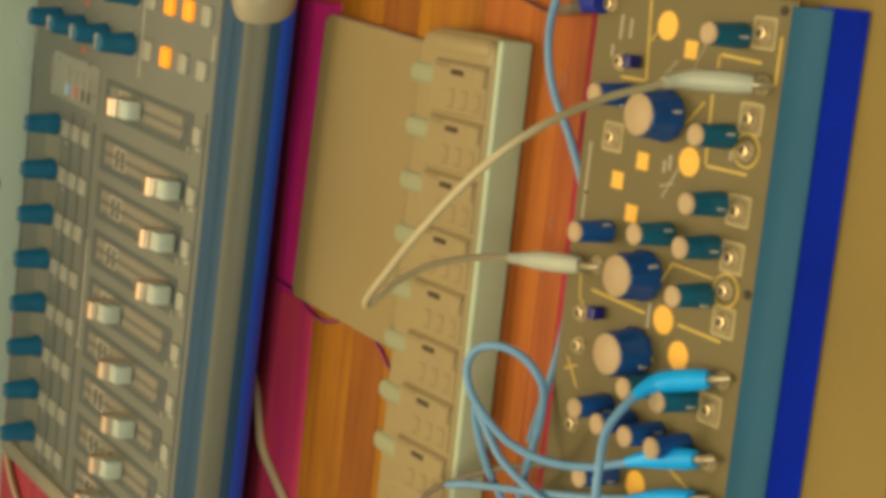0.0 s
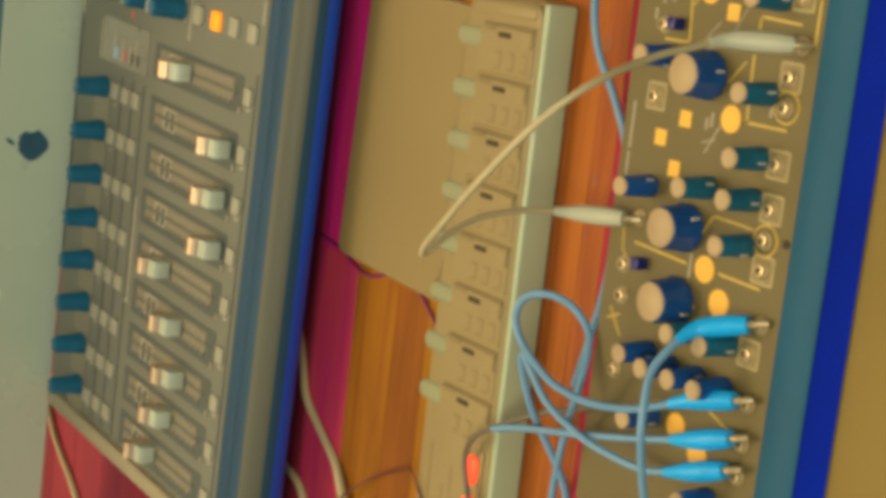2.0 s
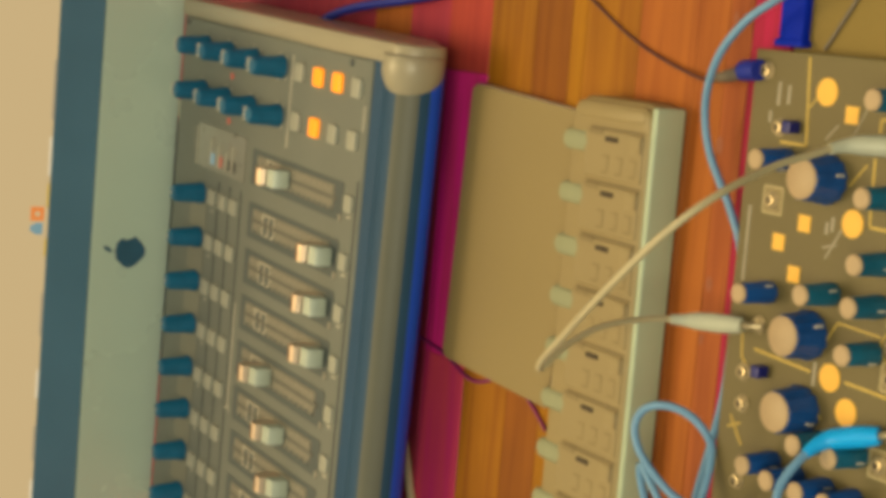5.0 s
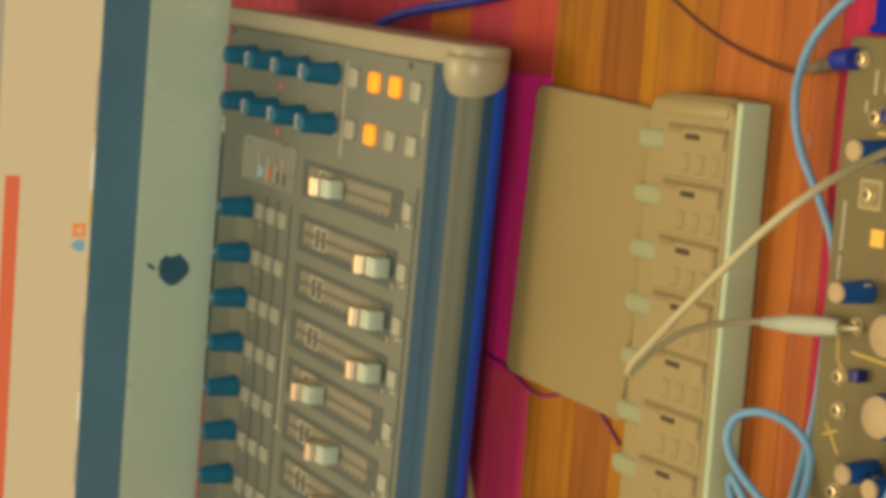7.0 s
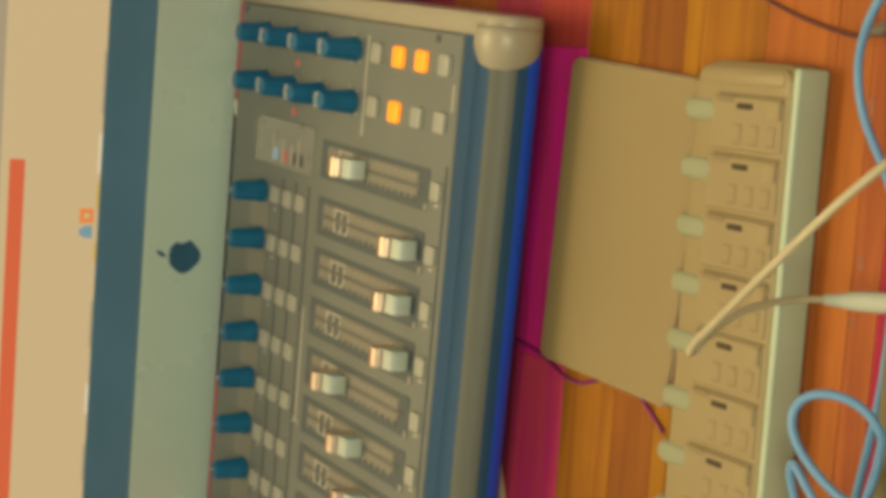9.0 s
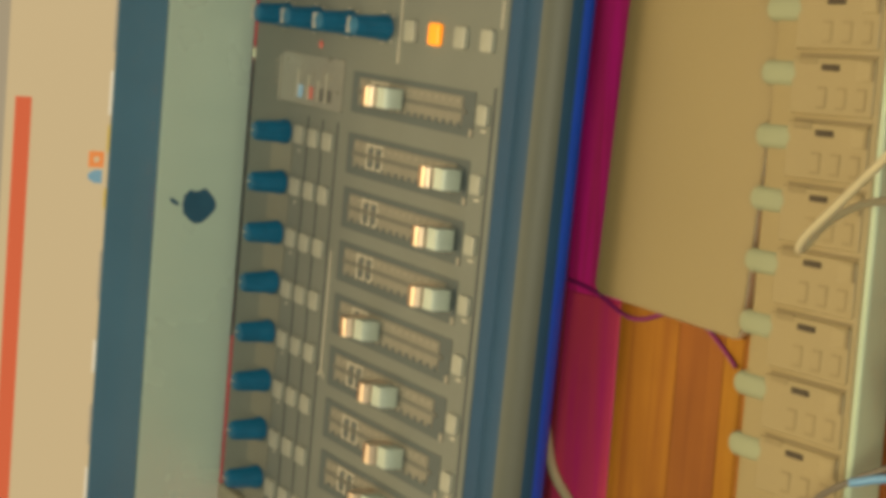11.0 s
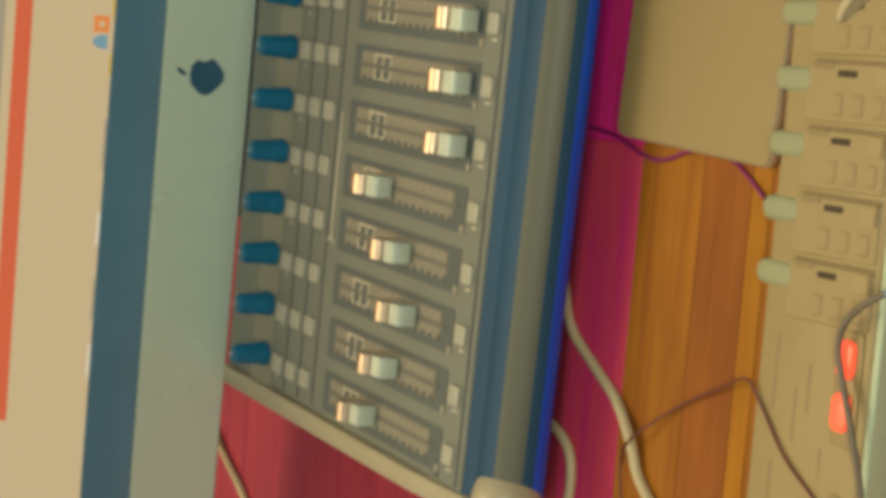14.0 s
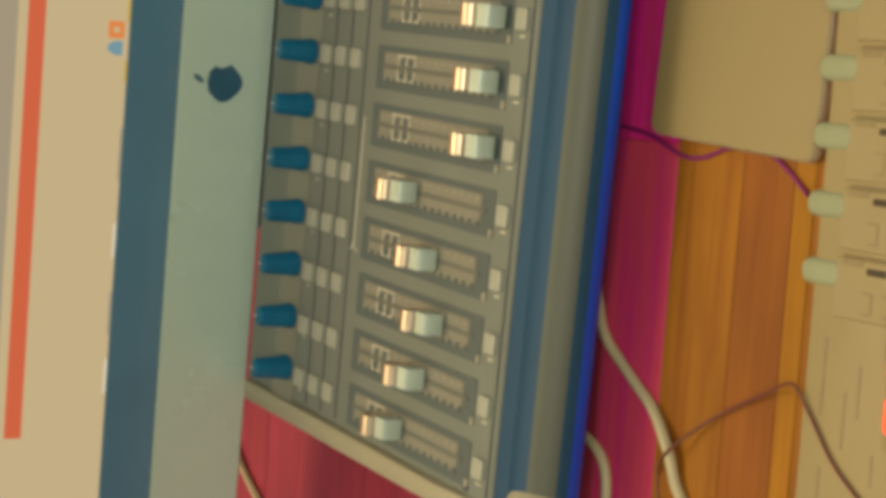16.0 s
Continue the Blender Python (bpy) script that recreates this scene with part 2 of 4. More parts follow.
def box(x0, x1, y0, y1, z0, z1, bevel=0.0, seg=2, bm=None):
    b = bm or bmesh.new()
    r = bmesh.ops.create_cube(b, size=1.0)
    vs = r["verts"]
    for v in vs:
        v.co = Vector((x0 + (v.co.x + 0.5) * (x1 - x0), y0 + (v.co.y + 0.5) * (y1 - y0), z0 + (v.co.z + 0.5) * (z1 - z0)))
    if bevel:
        es = list({e for v in vs for e in v.link_edges})
        bmesh.ops.bevel(b, geom=es, offset=bevel, segments=seg, affect="EDGES", profile=0.5)
    return b


def slab(outline, z0, z1, bevel=0.0, seg=2):
    """A plate with the given outline (counter-clockwise), with rounded upper and lower edges."""
    b = bmesh.new()
    lo = [b.verts.new((x, y, z0)) for x, y in outline]
    f = b.faces.new(lo)
    r = bmesh.ops.extrude_face_region(b, geom=[f])
    for v in r["geom"]:
        if isinstance(v, bmesh.types.BMVert):
            v.co.z = z1
    bmesh.ops.recalc_face_normals(b, faces=b.faces[:])
    if bevel:
        es = [e for e in b.edges if abs(e.verts[0].co.z - e.verts[1].co.z) < 1e-7]
        bmesh.ops.bevel(b, geom=es, offset=bevel, segments=seg, affect="EDGES", profile=0.5)
    return b


def rounded(x0, x1, y0, y1, r, n=6):
    pts = []
    for cx, cy, a0 in ((x1 - r, y1 - r, 0), (x0 + r, y1 - r, 90), (x0 + r, y0 + r, 180), (x1 - r, y0 + r, 270)):
        for i in range(n + 1):
            a = radians(a0 + 90 * i / n)
            pts.append((cx + r * math.cos(a), cy + r * math.sin(a)))
    return pts


def lathe(profile, n=24, flutes=0, depth=0.0):
    """A turned body from (radius, height) pairs, from the bottom up; flutes ripple its side."""
    b = bmesh.new()
    rings = []
    for r, z in profile:
        ring = []
        for i in range(n):
            a = 2 * math.pi * i / n
            rr = r - (depth * (0.5 + 0.5 * math.cos(flutes * a)) if flutes and r > 0.002 else 0)
            ring.append(b.verts.new((rr * math.cos(a), rr * math.sin(a), z)))
        rings.append(ring)
    for lo, hi in zip(rings, rings[1:]):
        for i in range(n):
            b.faces.new((lo[i], lo[(i + 1) % n], hi[(i + 1) % n], hi[i]))
    b.faces.new(rings[0][::-1])
    b.faces.new(rings[-1])
    return b


def smooth_path(pts, per=8):
    p = [Vector(q) for q in pts]
    p = [p[0] * 2 - p[1]] + p + [p[-1] * 2 - p[-2]]
    out = []
    for a, b, c, d in zip(p, p[1:], p[2:], p[3:]):
        for i in range(per):
            t = i / per
            out.append(0.5 * ((2 * b) + (c - a) * t + (2 * a - 5 * b + 4 * c - d) * t * t + (3 * b - a - 3 * c + d) * t ** 3))
    out.append(p[-2])
    return out


def tube(pts, radius, n=10, per=8, taper=None):
    """A round cord along a smooth path; taper gives a radius for each given point."""
    path = smooth_path(pts, per)
    b = bmesh.new()
    rings = []
    up = Vector((0, 0, 1))
    for i, q in enumerate(path):
        d = (path[min(i + 1, len(path) - 1)] - path[max(i - 1, 0)]).normalized()
        s = d.cross(up)
        s = s.normalized() if s.length > 1e-4 else Vector((1, 0, 0))
        u = s.cross(d)
        r = radius
        if taper:
            k = min(i / per, len(taper) - 1.001)
            r = taper[int(k)] * (1 - k % 1) + taper[int(k) + 1] * (k % 1)
        rings.append([b.verts.new(q + r * (math.cos(2 * math.pi * j / n) * s + math.sin(2 * math.pi * j / n) * u)) for j in range(n)])
    for lo, hi in zip(rings, rings[1:]):
        for j in range(n):
            b.faces.new((lo[j], lo[(j + 1) % n], hi[(j + 1) % n], hi[j]))
    b.faces.new(rings[0])
    b.faces.new(rings[-1][::-1])
    bmesh.ops.recalc_face_normals(b, faces=b.faces[:])
    return b


def shift(b, m):
    bmesh.ops.transform(b, matrix=m, verts=b.verts[:])
    return b


def sheet(bm_list):
    """Joins several bmeshes that belong to one part."""
    out = bm_list[0]
    for o in bm_list[1:]:
        me = bpy.data.meshes.new("tmp")
        o.to_mesh(me)
        o.free()
        out.from_mesh(me)
        bpy.data.meshes.remove(me)
    return out


# ---------------------------------------------------------------- desk and room
desk = part("desk_base", box(-0.95, 0.75, -0.2560, 0.80, -0.022, 0.0030, 0.002), M_GAP, None)
tagged(desk, "plank desk top in orange, brown and red boards, shade painted crimson", "desk", kind="structure")
floor = tagged(part("floor", box(-2.5, 2.5, -2.6, 1.6, -0.80, -0.75), M_FLOOR), "dark slate carpet floor far below the desk", "floor", kind="structure")
wall_north = tagged(part("wall_north", box(-2.5, 2.5, 1.6, 1.7, -0.80, 0.55), M_WALL), "plain painted low wall behind the desk", "wall", kind="structure")
for lx in (-0.90, 0.70):
    for ly in (-0.22, 0.75):
        part("desk_leg", box(lx - 0.025, lx + 0.025, ly - 0.025, ly + 0.025, -0.75, -0.022, 0.003), M_GAP, desk)

DZ = 0.0075  # height of the desk top
BOARDS = (
    # first strip is the painted shade at the synthesizer's back edge
    (-0.0920, -0.0672, M_SHADEWINE), (-0.0672, -0.0515, M_UMBER), (-0.0515, -0.0310, M_ORANGE), (-0.0310, 0.0120, M_ORANGE), (0.0120, 0.0550, M_HONEY), (0.0550, 0.0670, M_GOLDWOOD), (0.0670, 0.0980, M_BROWN), (0.0980, 0.1410, M_HONEY),
    # first board here carries the controller's shade as colour
    (0.1410, 0.1840, M_SHADERED), (0.1840, 0.2270, M_RED), (0.2270, 0.2700, M_ORANGE), (0.2700, 0.3130, M_RED), (0.3130, 0.3560, M_RED), (0.3560, 0.3990, M_RED), (0.3990, 0.4420, M_RED),
    (0.4420, 0.4850, M_RED), (0.4850, 0.5280, M_RED), (0.5280, 0.5710, M_RED), (0.5710, 0.6140, M_RED), (0.6140, 0.6570, M_ORANGE), (0.6570, 0.7000, M_BROWN), (0.7000, 0.7900, M_BROWN),
)


# ---------------------------------------------------------------- power strip
def power_strip():
    P = 0.026
    t = thing("power_strip", "long cream plastic power strip with eight switched sockets", "power strip")
    part("body", slab(rounded(-0.335, 0.0185, -0.0292, 0.0335, 0.010), DZ, 0.0245, 0.003, 3), M_CREAM, t)
    part("front_rail", slab(rounded(-0.3335, 0.0172, -0.0300, -0.0262, 0.0018), 0.0085, 0.0262, 0.0016, 4), M_FRONTLIT, t, "front wall, light on it painted as pale mint")
    part("top_plate", slab(rounded(-0.332, 0.0165, -0.0270, 0.0325, 0.007), 0.0205, 0.0272, 0.002, 3), M_CREAM, t)
    part("end_ridge", slab(rounded(0.0085, 0.0145, -0.0235, 0.0290, 0.0025, 4), 0.0265, 0.0280, 0.0007, 2), M_CREAM, t)
    for k in range(8):
        x = -P * k
        s = part("socket", slab(rounded(x - 0.0195, x + 0.0035, -0.0245, 0.0200, 0.0012, 3), 0.0262, 0.0283, 0.0006, 1), M_CREAM2, t)
        part("switch_slot", box(x - 0.0018, x + 0.0008, -0.0060, 0.0040, 0.0278, 0.0288, 0.0004, 1), M_SLOTD, s)
        part("seam", box(x + 0.0036, x + 0.0050, -0.0245, 0.0170, 0.0268, 0.0277), M_SEAM, s)
        part("switch_recess", box(x + 0.0008, x + 0.0037, 0.0060, 0.0165, 0.0278, 0.0286, 0.0003, 1), M_HOLE, s)
        part("latch", box(x - 0.0050, x + 0.0034, -0.0240, -0.0228, 0.0280, 0.0288, 0.0003, 1), M_SEAM, s)
        part("switch_plate", box(x - 0.0052, x + 0.0024, -0.0222, -0.0150, 0.0280, 0.0287, 0.0003, 1), M_CREAM, s)
        for hy in (0.0030, -0.0075, -0.0180):
            c = [box(x - 0.0168, x - 0.0082, hy - 0.0032, hy - 0.0016, 0.0280, 0.0286, 0.0003, 1)]
            c += [box(x + d - 0.0006, x + d + 0.0006, hy - 0.0020, hy + 0.0022, 0.0280, 0.0285) for d in (-0.0086, -0.0164)]
            part("pin_hole", sheet(c), M_HOLE, s)
        part("tab", shift(slab(rounded(-0.0052, 0.0052, -0.0140, 0.0085, 0.0050, 6), -0.006, 0.0046, 0.0028, 3), Matrix.Translation((x - 0.0035, 0.0305, 0.0240))), M_TAB, t, "rounded pale mint tab")
    r = part("rocker_switch", slab(rounded(-0.2470, -0.2010, -0.0235, -0.0105, 0.003), 0.0265, 0.0285, 0.0008), M_CREAM2, t)
    for rx in (-0.2125, -0.2330):
        part("lamp", slab(rounded(rx - 0.0075, rx + 0.0075, -0.0210, -0.0125, 0.0035), 0.0283, 0.0312, 0.0012), M_RLIT, r, "glowing red rocker lens")
    for i, (bx, by, ln) in enumerate(((-0.225, 0.022, 0.030), (-0.240, 0.010, 0.022), (-0.228, 0.0035, 0.020), (-0.272, 0.020, 0.024), (-0.285, 0.006, 0.02), (-0.256, -0.006, 0.012))):
        part("print_bar", box(bx - ln / 2, bx + ln / 2, by - 0.0006, by + 0.0006, 0.0271, 0.0274), M_FAINT, t)
    for bx in (-0.2690, -0.2850):
        part("pin_hole", shift(slab(rounded(-0.004, 0.004, -0.003, 0.003, 0.0025), 0, 0.0006), Matrix.Translation((bx, -0.016, 0.0270))), M_HOLE, t)
    return t


power_strip()


# ---------------------------------------------------------------- trackpad
def trackpad():
    t = thing("trackpad", "flat cream-white trackpad with rounded corners lying on the desk", "trackpad", m=pose(0.0145, 0.1395, 0, 0, 0, -3.8))
    b = slab(rounded(-0.1540, 0.0010, -0.0985, 0.0010, 0.0055), DZ + 0.0008, 0.0125, 0.0009, 2)
    for v in b.verts:
        if v.co.z > 0.0105:
            v.co.z += 0.004 * (v.co.y + 0.115) / 0.115
    part("shell", b, M_PADSIDE, t)
    b = slab(rounded(-0.1535, 0.0005, -0.0980, 0.0005, 0.0050), 0.0120, 0.0131, 0.0004, 1)
    for v in b.verts:
        v.co.z += 0.004 * (v.co.y + 0.115) / 0.115
    part("touch_surface", b, M_PAD, t)
    for fx in (-0.14, -0.013):
        for fy in (-0.085, -0.012):
            part("foot", shift(lathe([(0.005, 0), (0.005, 0.0012)], 12), Matrix.Translation((fx, fy, DZ))), M_GCAB, t)
    return t


trackpad()


# ---------------------------------------------------------------- fader controller
def rail(profile, u0, u1):
    """A bar of the given (v, z) cross-section from u0 to u1."""
    b = bmesh.new()
    a = [b.verts.new((u0, v, z)) for v, z in profile]
    c = [b.verts.new((u1, v, z)) for v, z in profile]
    n = len(profile)
    for i in range(n):
        b.faces.new((a[i], a[(i + 1) % n], c[(i + 1) % n], c[i]))
    b.faces.new(a[::-1])
    b.faces.new(c)
    bmesh.ops.recalc_face_normals(b, faces=b.faces[:])
    return b


def arc(cv, cz, r, a0, a1, n):
    return [(cv + r * math.cos(radians(a0 + (a1 - a0) * i / n)), cz + r * math.sin(radians(a0 + (a1 - a0) * i / n))) for i in range(n + 1)]


def controller():
    T = 0.060
    t = thing("fader_controller", "grey desktop fader controller with nine faders and petrol knobs", "mixer", m=pose(-0.0586, 0.1910, 0, 0, 0, -2.8))
    part("chassis", box(-0.2600, 0.0830, -0.004, 0.2500, DZ + 0.004, T - 0.004, 0.002), M_SIDE, t, "deep blue underside")
    part("panel", box(-0.2590, 0.0820, -0.0120, 0.2515, T - 0.004, T, 0.0008, 1), M_CTL, t)
    back = [(-0.0045, T - 0.0005), (-0.0122, T - 0.0012), (-0.0160, T - 0.0040), (-0.0190, T - 0.0042)]
    # The bar's highlight and shaded sides are painted as separate bands.
    rest = part("wrist_rest", rail(back + arc(-0.0295, 0.0432, 0.0160, 62, 112, 8) + [(-0.0295, 0.0432), (-0.012, 0.0300), (-0.0045, 0.030)], -0.2600, 0.0830), M_RESTDIM, t, "rounded wrist rest along the front, highlight and shade painted in bands")
    part("crown", rail(arc(-0.0295, 0.0432, 0.0161, 112, 162, 10) + [(-0.0300, 0.0431), (-0.0293, 0.0437)], -0.2600, 0.0830), M_RESTSHEEN, rest, "painted grey-beige highlight along the top")
    part("under_band", rail(arc(-0.0295, 0.0432, 0.01605, 162, 184, 6) + [(-0.0300, 0.0425), (-0.0293, 0.0431)], -0.2600, 0.0830), M_RESTDIM, rest, "painted slate blue shade below the highlight")
    part("front_edge", rail(arc(-0.0295, 0.0432, 0.0160, 184, 262, 12) + [(-0.012, 0.0265), (-0.0120, 0.0295), (-0.0293, 0.0425)], -0.2600, 0.0830), M_RESTSHADE, rest, "lower edge with its shade painted bright blue")
    part("lip", rail([(-0.0150, T - 0.0095), (-0.0105, T - 0.0004), (-0.0085, T - 0.0004), (-0.0085, T - 0.0095)], -0.2592, 0.0822), M_CTL, t)
    for u0, u1 in ((0.0822, 0.0940), (-0.2705, -0.2592)):
        pr = [(0.2520, 0.013), (0.2520, T + 0.0015), (0.247, T + 0.004), (0.030, T + 0.004), (0.010, T + 0.0025)] + arc(-0.0292, 0.0436, 0.0164, 78, 270, 18) + [(-0.006, 0.016), (0.0, 0.013)]
        b = rail(pr, u0, u1)
        es = [e for e in b.edges if abs(e.verts[0].co.x - e.verts[1].co.x) < 1e-7]
        bmesh.ops.bevel(b, geom=es, offset=0.0022, segments=2, affect="EDGES", profile=0.5)
        cheek = part("end_cap", b, M_CAP, t, "beige rounded end cheek")
        b = bmesh.new()
        bmesh.ops.create_uvsphere(b, u_segments=28, v_segments=18, radius=1.0)
        inner = u0 if u0 > 0 else u1
        part("cap_lobe", shift(b, Matrix.Translation((inner, -0.0318, 0.0464)) @ Matrix.Diagonal((0.0215, 0.0172, 0.0172, 1))), M_CAP, cheek)
        trim = [v for v in cheek.children[0].data.vertices if (v.co.x - inner) * (1 if inner > 0 else -1) > 0.006]
        for v in trim:
            v.co.x = inner + (0.006 if inner > 0 else -0.006)
    for fu in (-0.24, 0.06):
        for fv in (0.02, 0.23):
            part("foot", shift(lathe([(0.007, 0), (0.007, 0.0045)], 14), Matrix.Translation((fu, fv, DZ))), M_GCAB, t)
    tb = box(-0.0014, 0.0012, -0.0013, 0.0013, -0.0003, 0.0003)
    tick_mesh = bpy.data.meshes.new("tick")
    tb.to_mesh(tick_mesh)
    tb.free()
    tick_mesh.materials.append(M_CTLDARK)
    tb = box(-0.0007, 0.0007, -0.0014, 0.0014, -0.0003, 0.0003)
    dash_mesh = bpy.data.meshes.new("dash")
    tb.to_mesh(dash_mesh)
    tb.free()
    dash_mesh.materials.append(M_TICK)
    us = [0.0] + [-0.0336 - 0.0299 * k for k in range(8)]
    caps = (0.083, 0.0215, 0.0225, 0.0205, 0.0850, 0.0610, 0.0500, 0.0620, 0.0790)
    for k, (u, cv) in enumerate(zip(us, caps)):
        # fader bay, slot and cap
        bay = part("fader_bay", slab(rounded(u - 0.0120, u + 0.0105, 0.0085, 0.1290, 0.001, 2), T - 0.001, T + 0.0004), M_CTLDARK, t)
        part("scale", box(u - 0.0074, u + 0.0072, 0.0190, 0.1210, T + 0.0003, T + 0.0008), M_SCALE, bay)
        part("slot", box(u - 0.0012, u + 0.0012, 0.0150, 0.1230, T + 0.0003, T + 0.0011), M_SLOT, bay)
        for j in range(15):
            ob = place(new("tick", tick_mesh), bay)
            ob.location = (u - 0.0066, 0.0210 + 0.0068 * j, T + 0.0009)
            ob = place(new("tick", dash_mesh), bay)
            ob.location = (u + 0.0048, 0.0225 + 0.0068 * j, T + 0.0009)
        frame_bars = [box(u + a - 0.0004, u + a + 0.0004, 0.0900, 0.1070, T + 0.0007, T + 0.0012) for a in (-0.0062, 0.0062)]
        frame_bars += [box(u - 0.0062, u + 0.0062, b - 0.0005, b + 0.0005, T + 0.0006, T + 0.0011) for b in (0.0905, 0.0985, 0.1065)]
        part("bracket", sheet(frame_bars), M_POINT, bay)
        part("bracket_cell", sheet([box(u + a - 0.0019, u + a + 0.0019, b - 0.0024, b + 0.0024, T + 0.0006, T + 0.00105) for a in (-0.0036, 0.0036) for b in (0.0945, 0.1025)]), M_CTLDARK, bay)
        part("end_tab", box(u - 0.0116, u - 0.0080, 0.0088, 0.0112, T + 0.0003, T + 0.0008), M_PRINT, bay)
        at = Matrix.Translation((u, cv, T))
        pr = [(-0.0088, 0.0015), (-0.0092, 0.0030), (-0.0080, 0.0105), (-0.0070, 0.0115), (-0.0004, 0.0122), (0.0, 0.0015)]
        cap = part("fader_cap", shift(rail(pr, -0.0052, 0.0052), at), M_CHROMEB, t, "pale silver fader cap with a copper hump")
        part("hump", shift(rail([(0.0, 0.0015), (0.0002, 0.0125)] + arc(0.0046, 0.0122, 0.0042, 150, 0, 9) + [(0.0092, 0.0020)], -0.0050, 0.0050), at), M_CHROME, cap)
        part("copper_face", shift(rail(arc(0.0046, 0.0122, 0.0046, 62, 6, 5) + [(0.0098, 0.0060), (0.0094, 0.0060)], -0.0050, 0.0050), at), M_COPPER, cap)
        part("stem", box(u - 0.001, u + 0.001, cv - 0.003, cv + 0.003, T - 0.001, T + 0.002), M_GROOVE, cap)
        part("select_button", slab(rounded(u - 0.0050, u + 0.0050, -0.0045, 0.0045, 0.0015, 4), T - 0.001, T + 0.0022, 0.0006), M_BTN, t)
        part("label_dot", box(u - 0.0082, u - 0.0072, -0.002, 0.002, T - 0.0005, T + 0.0003), M_POINT, t)
    for k in range(1, 9):
        u = us[k] + 0.0018
        kn = part("knob", shift(lathe([(0.0072, 0), (0.0072, 0.003), (0.0065, 0.0045), (0.0058, 0.0185), (0.0048, 0.0208), (0.0012, 0.0212)], 32, 14, 0.0006), Matrix.Translation((u, 0.2030, T))), M_KNOB, t, "petrol blue fluted knob")
        part("pointer", box(u - 0.0004, u + 0.0004, 0.2030, 0.2068, T + 0.0206, T + 0.0216), M_POINT, kn)
        part("name_plate", slab(rounded(u - 0.0236, u - 0.0064, 0.1930, 0.2190, 0.0015, 3), T - 0.001, T + 0.0005), M_PLATE, t, "pale beige plate between the knobs")
        part("print_dot", shift(lathe([(0.0009, -0.0003), (0.0009, 0.0003)], 8), Matrix.Translation((u - 0.0090, 0.1850, T))), M_POINT, t)
        u -= 0.0003 * (k - 2)
        for j, bv in enumerate((0.1850, 0.1677, 0.1507)):
            part("channel_button", slab(rounded(u - 0.0052, u + 0.0052, bv - 0.0054, bv + 0.0054, 0.0015, 4), T - 0.001, T + 0.0022, 0.0006), M_BTN, t)
    part("groove_line", box(-0.2570, 0.0140, -0.0082, -0.0068, T - 0.0005, T + 0.0004), M_GROOVE, t)
    for bv in (0.1765, 0.1592, 0.1420):
        part("groove_line", box(-0.2560, -0.0200, bv - 0.0006, bv + 0.0006, T - 0.0005, T + 0.0003), M_GROOVE, t)
    part("flow_line", box(us[5] - 0.006, us[3] + 0.002, 0.1370, 0.1380, T - 0.0005, T + 0.0004), M_POINT, t)
    b = bmesh.new()
    f = [b.verts.new((us[5] - 0.006 + a, 0.1375 + c, T + 0.0005)) for a, c in ((-0.004, -0.004), (-0.003, -0.0045), (0.001, 0.0), (-0.003, 0.0035), (-0.004, 0.003), (-0.001, -0.0002))]
    b.faces.new(f)
    part("flow_arrow", b, M_POINT, t)
    for r, u in enumerate((0.0650, 0.0355)):
        for j, v in enumerate((0.0990, 0.1370, 0.1750, 0.2120)):
            kn = part("knob", shift(lathe([(0.0072, 0), (0.0072, 0.003), (0.0065, 0.0045), (0.0057, 0.0185), (0.0048, 0.0205), (0.0012, 0.0210)], 32, 14, 0.0006), Matrix.Translation((u, v, T))), M_KNOB, t, "petrol blue fluted knob")
            part("pointer", box(u - 0.0042, u + 0.0042, v + 0.0050, v + 0.0063, T + 0.0145, T + 0.0208, 0.0003, 1), M_POINT, kn)
            for a in range(5):
                ang = radians(-130 + 65 * a)
                part("dial_tick", box(u + 0.0085 * math.sin(ang) - 0.0004, u + 0.0085 * math.sin(ang) + 0.0004, v + 0.0085 * math.cos(ang) - 0.0008, v + 0.0085 * math.cos(ang) + 0.0008, T - 0.0005, T + 0.0003), M_POINT, t)
        for j, v in enumerate((0.0020, 0.0255, 0.0495, 0.0730)):
            lit = (r, j) in ((0, 1), (0, 2), (1, 2))
            part("mode_button", slab(rounded(u - 0.0056, u + 0.0056, v - 0.0052, v + 0.0052, 0.0017, 4), T - 0.001, T + 0.0024, 0.0007), M_LIT if lit else M_BTN, t, "lit amber button" if lit else "")
    for du in (0.0505, 0.0215):
        part("status_lamp", shift(lathe([(0.0022, -0.0003), (0.0022, 0.0006), (0.0012, 0.0012)], 12), Matrix.Translation((du, 0.1690, T))), M_DOT, t, "small dull red lamp")
    part("divider", box(0.0180, 0.0740, 0.0842, 0.0852, T - 0.0005, T + 0.0004), M_POINT, t)
    part("divider", box(0.0420, 0.0560, -0.0078, -0.0070, T - 0.0005, T + 0.0004), M_POINT, t)
    d = part("display", slab(rounded(-0.0140, 0.0150, 0.1390, 0.2130, 0.002, 3), T - 0.001, T + 0.0008, 0.0003, 1), M_SCREENW, t, "pale seven segment display window")
    for i, (dv, col) in enumerate(((0.1880, M_SBLUE), (0.1750, M_DOT), (0.1630, M_INK), (0.1540, M_INK))):
        part("segment", box(-0.0100, -0.0030, dv - 0.0022, dv + 0.0022, T + 0.0007, T + 0.0011), col, d)
        part("segment", box(-0.0105, 0.0060 - 0.0025 * (i % 3), dv + 0.0034, dv + 0.0042, T + 0.0007, T + 0.0012), M_POINT, d)
        part("segment", box(0.0010, 0.0085 - 0.002 * (i % 2), dv - 0.0016, dv - 0.0010, T + 0.0007, T + 0.0011), M_PRINT, d)
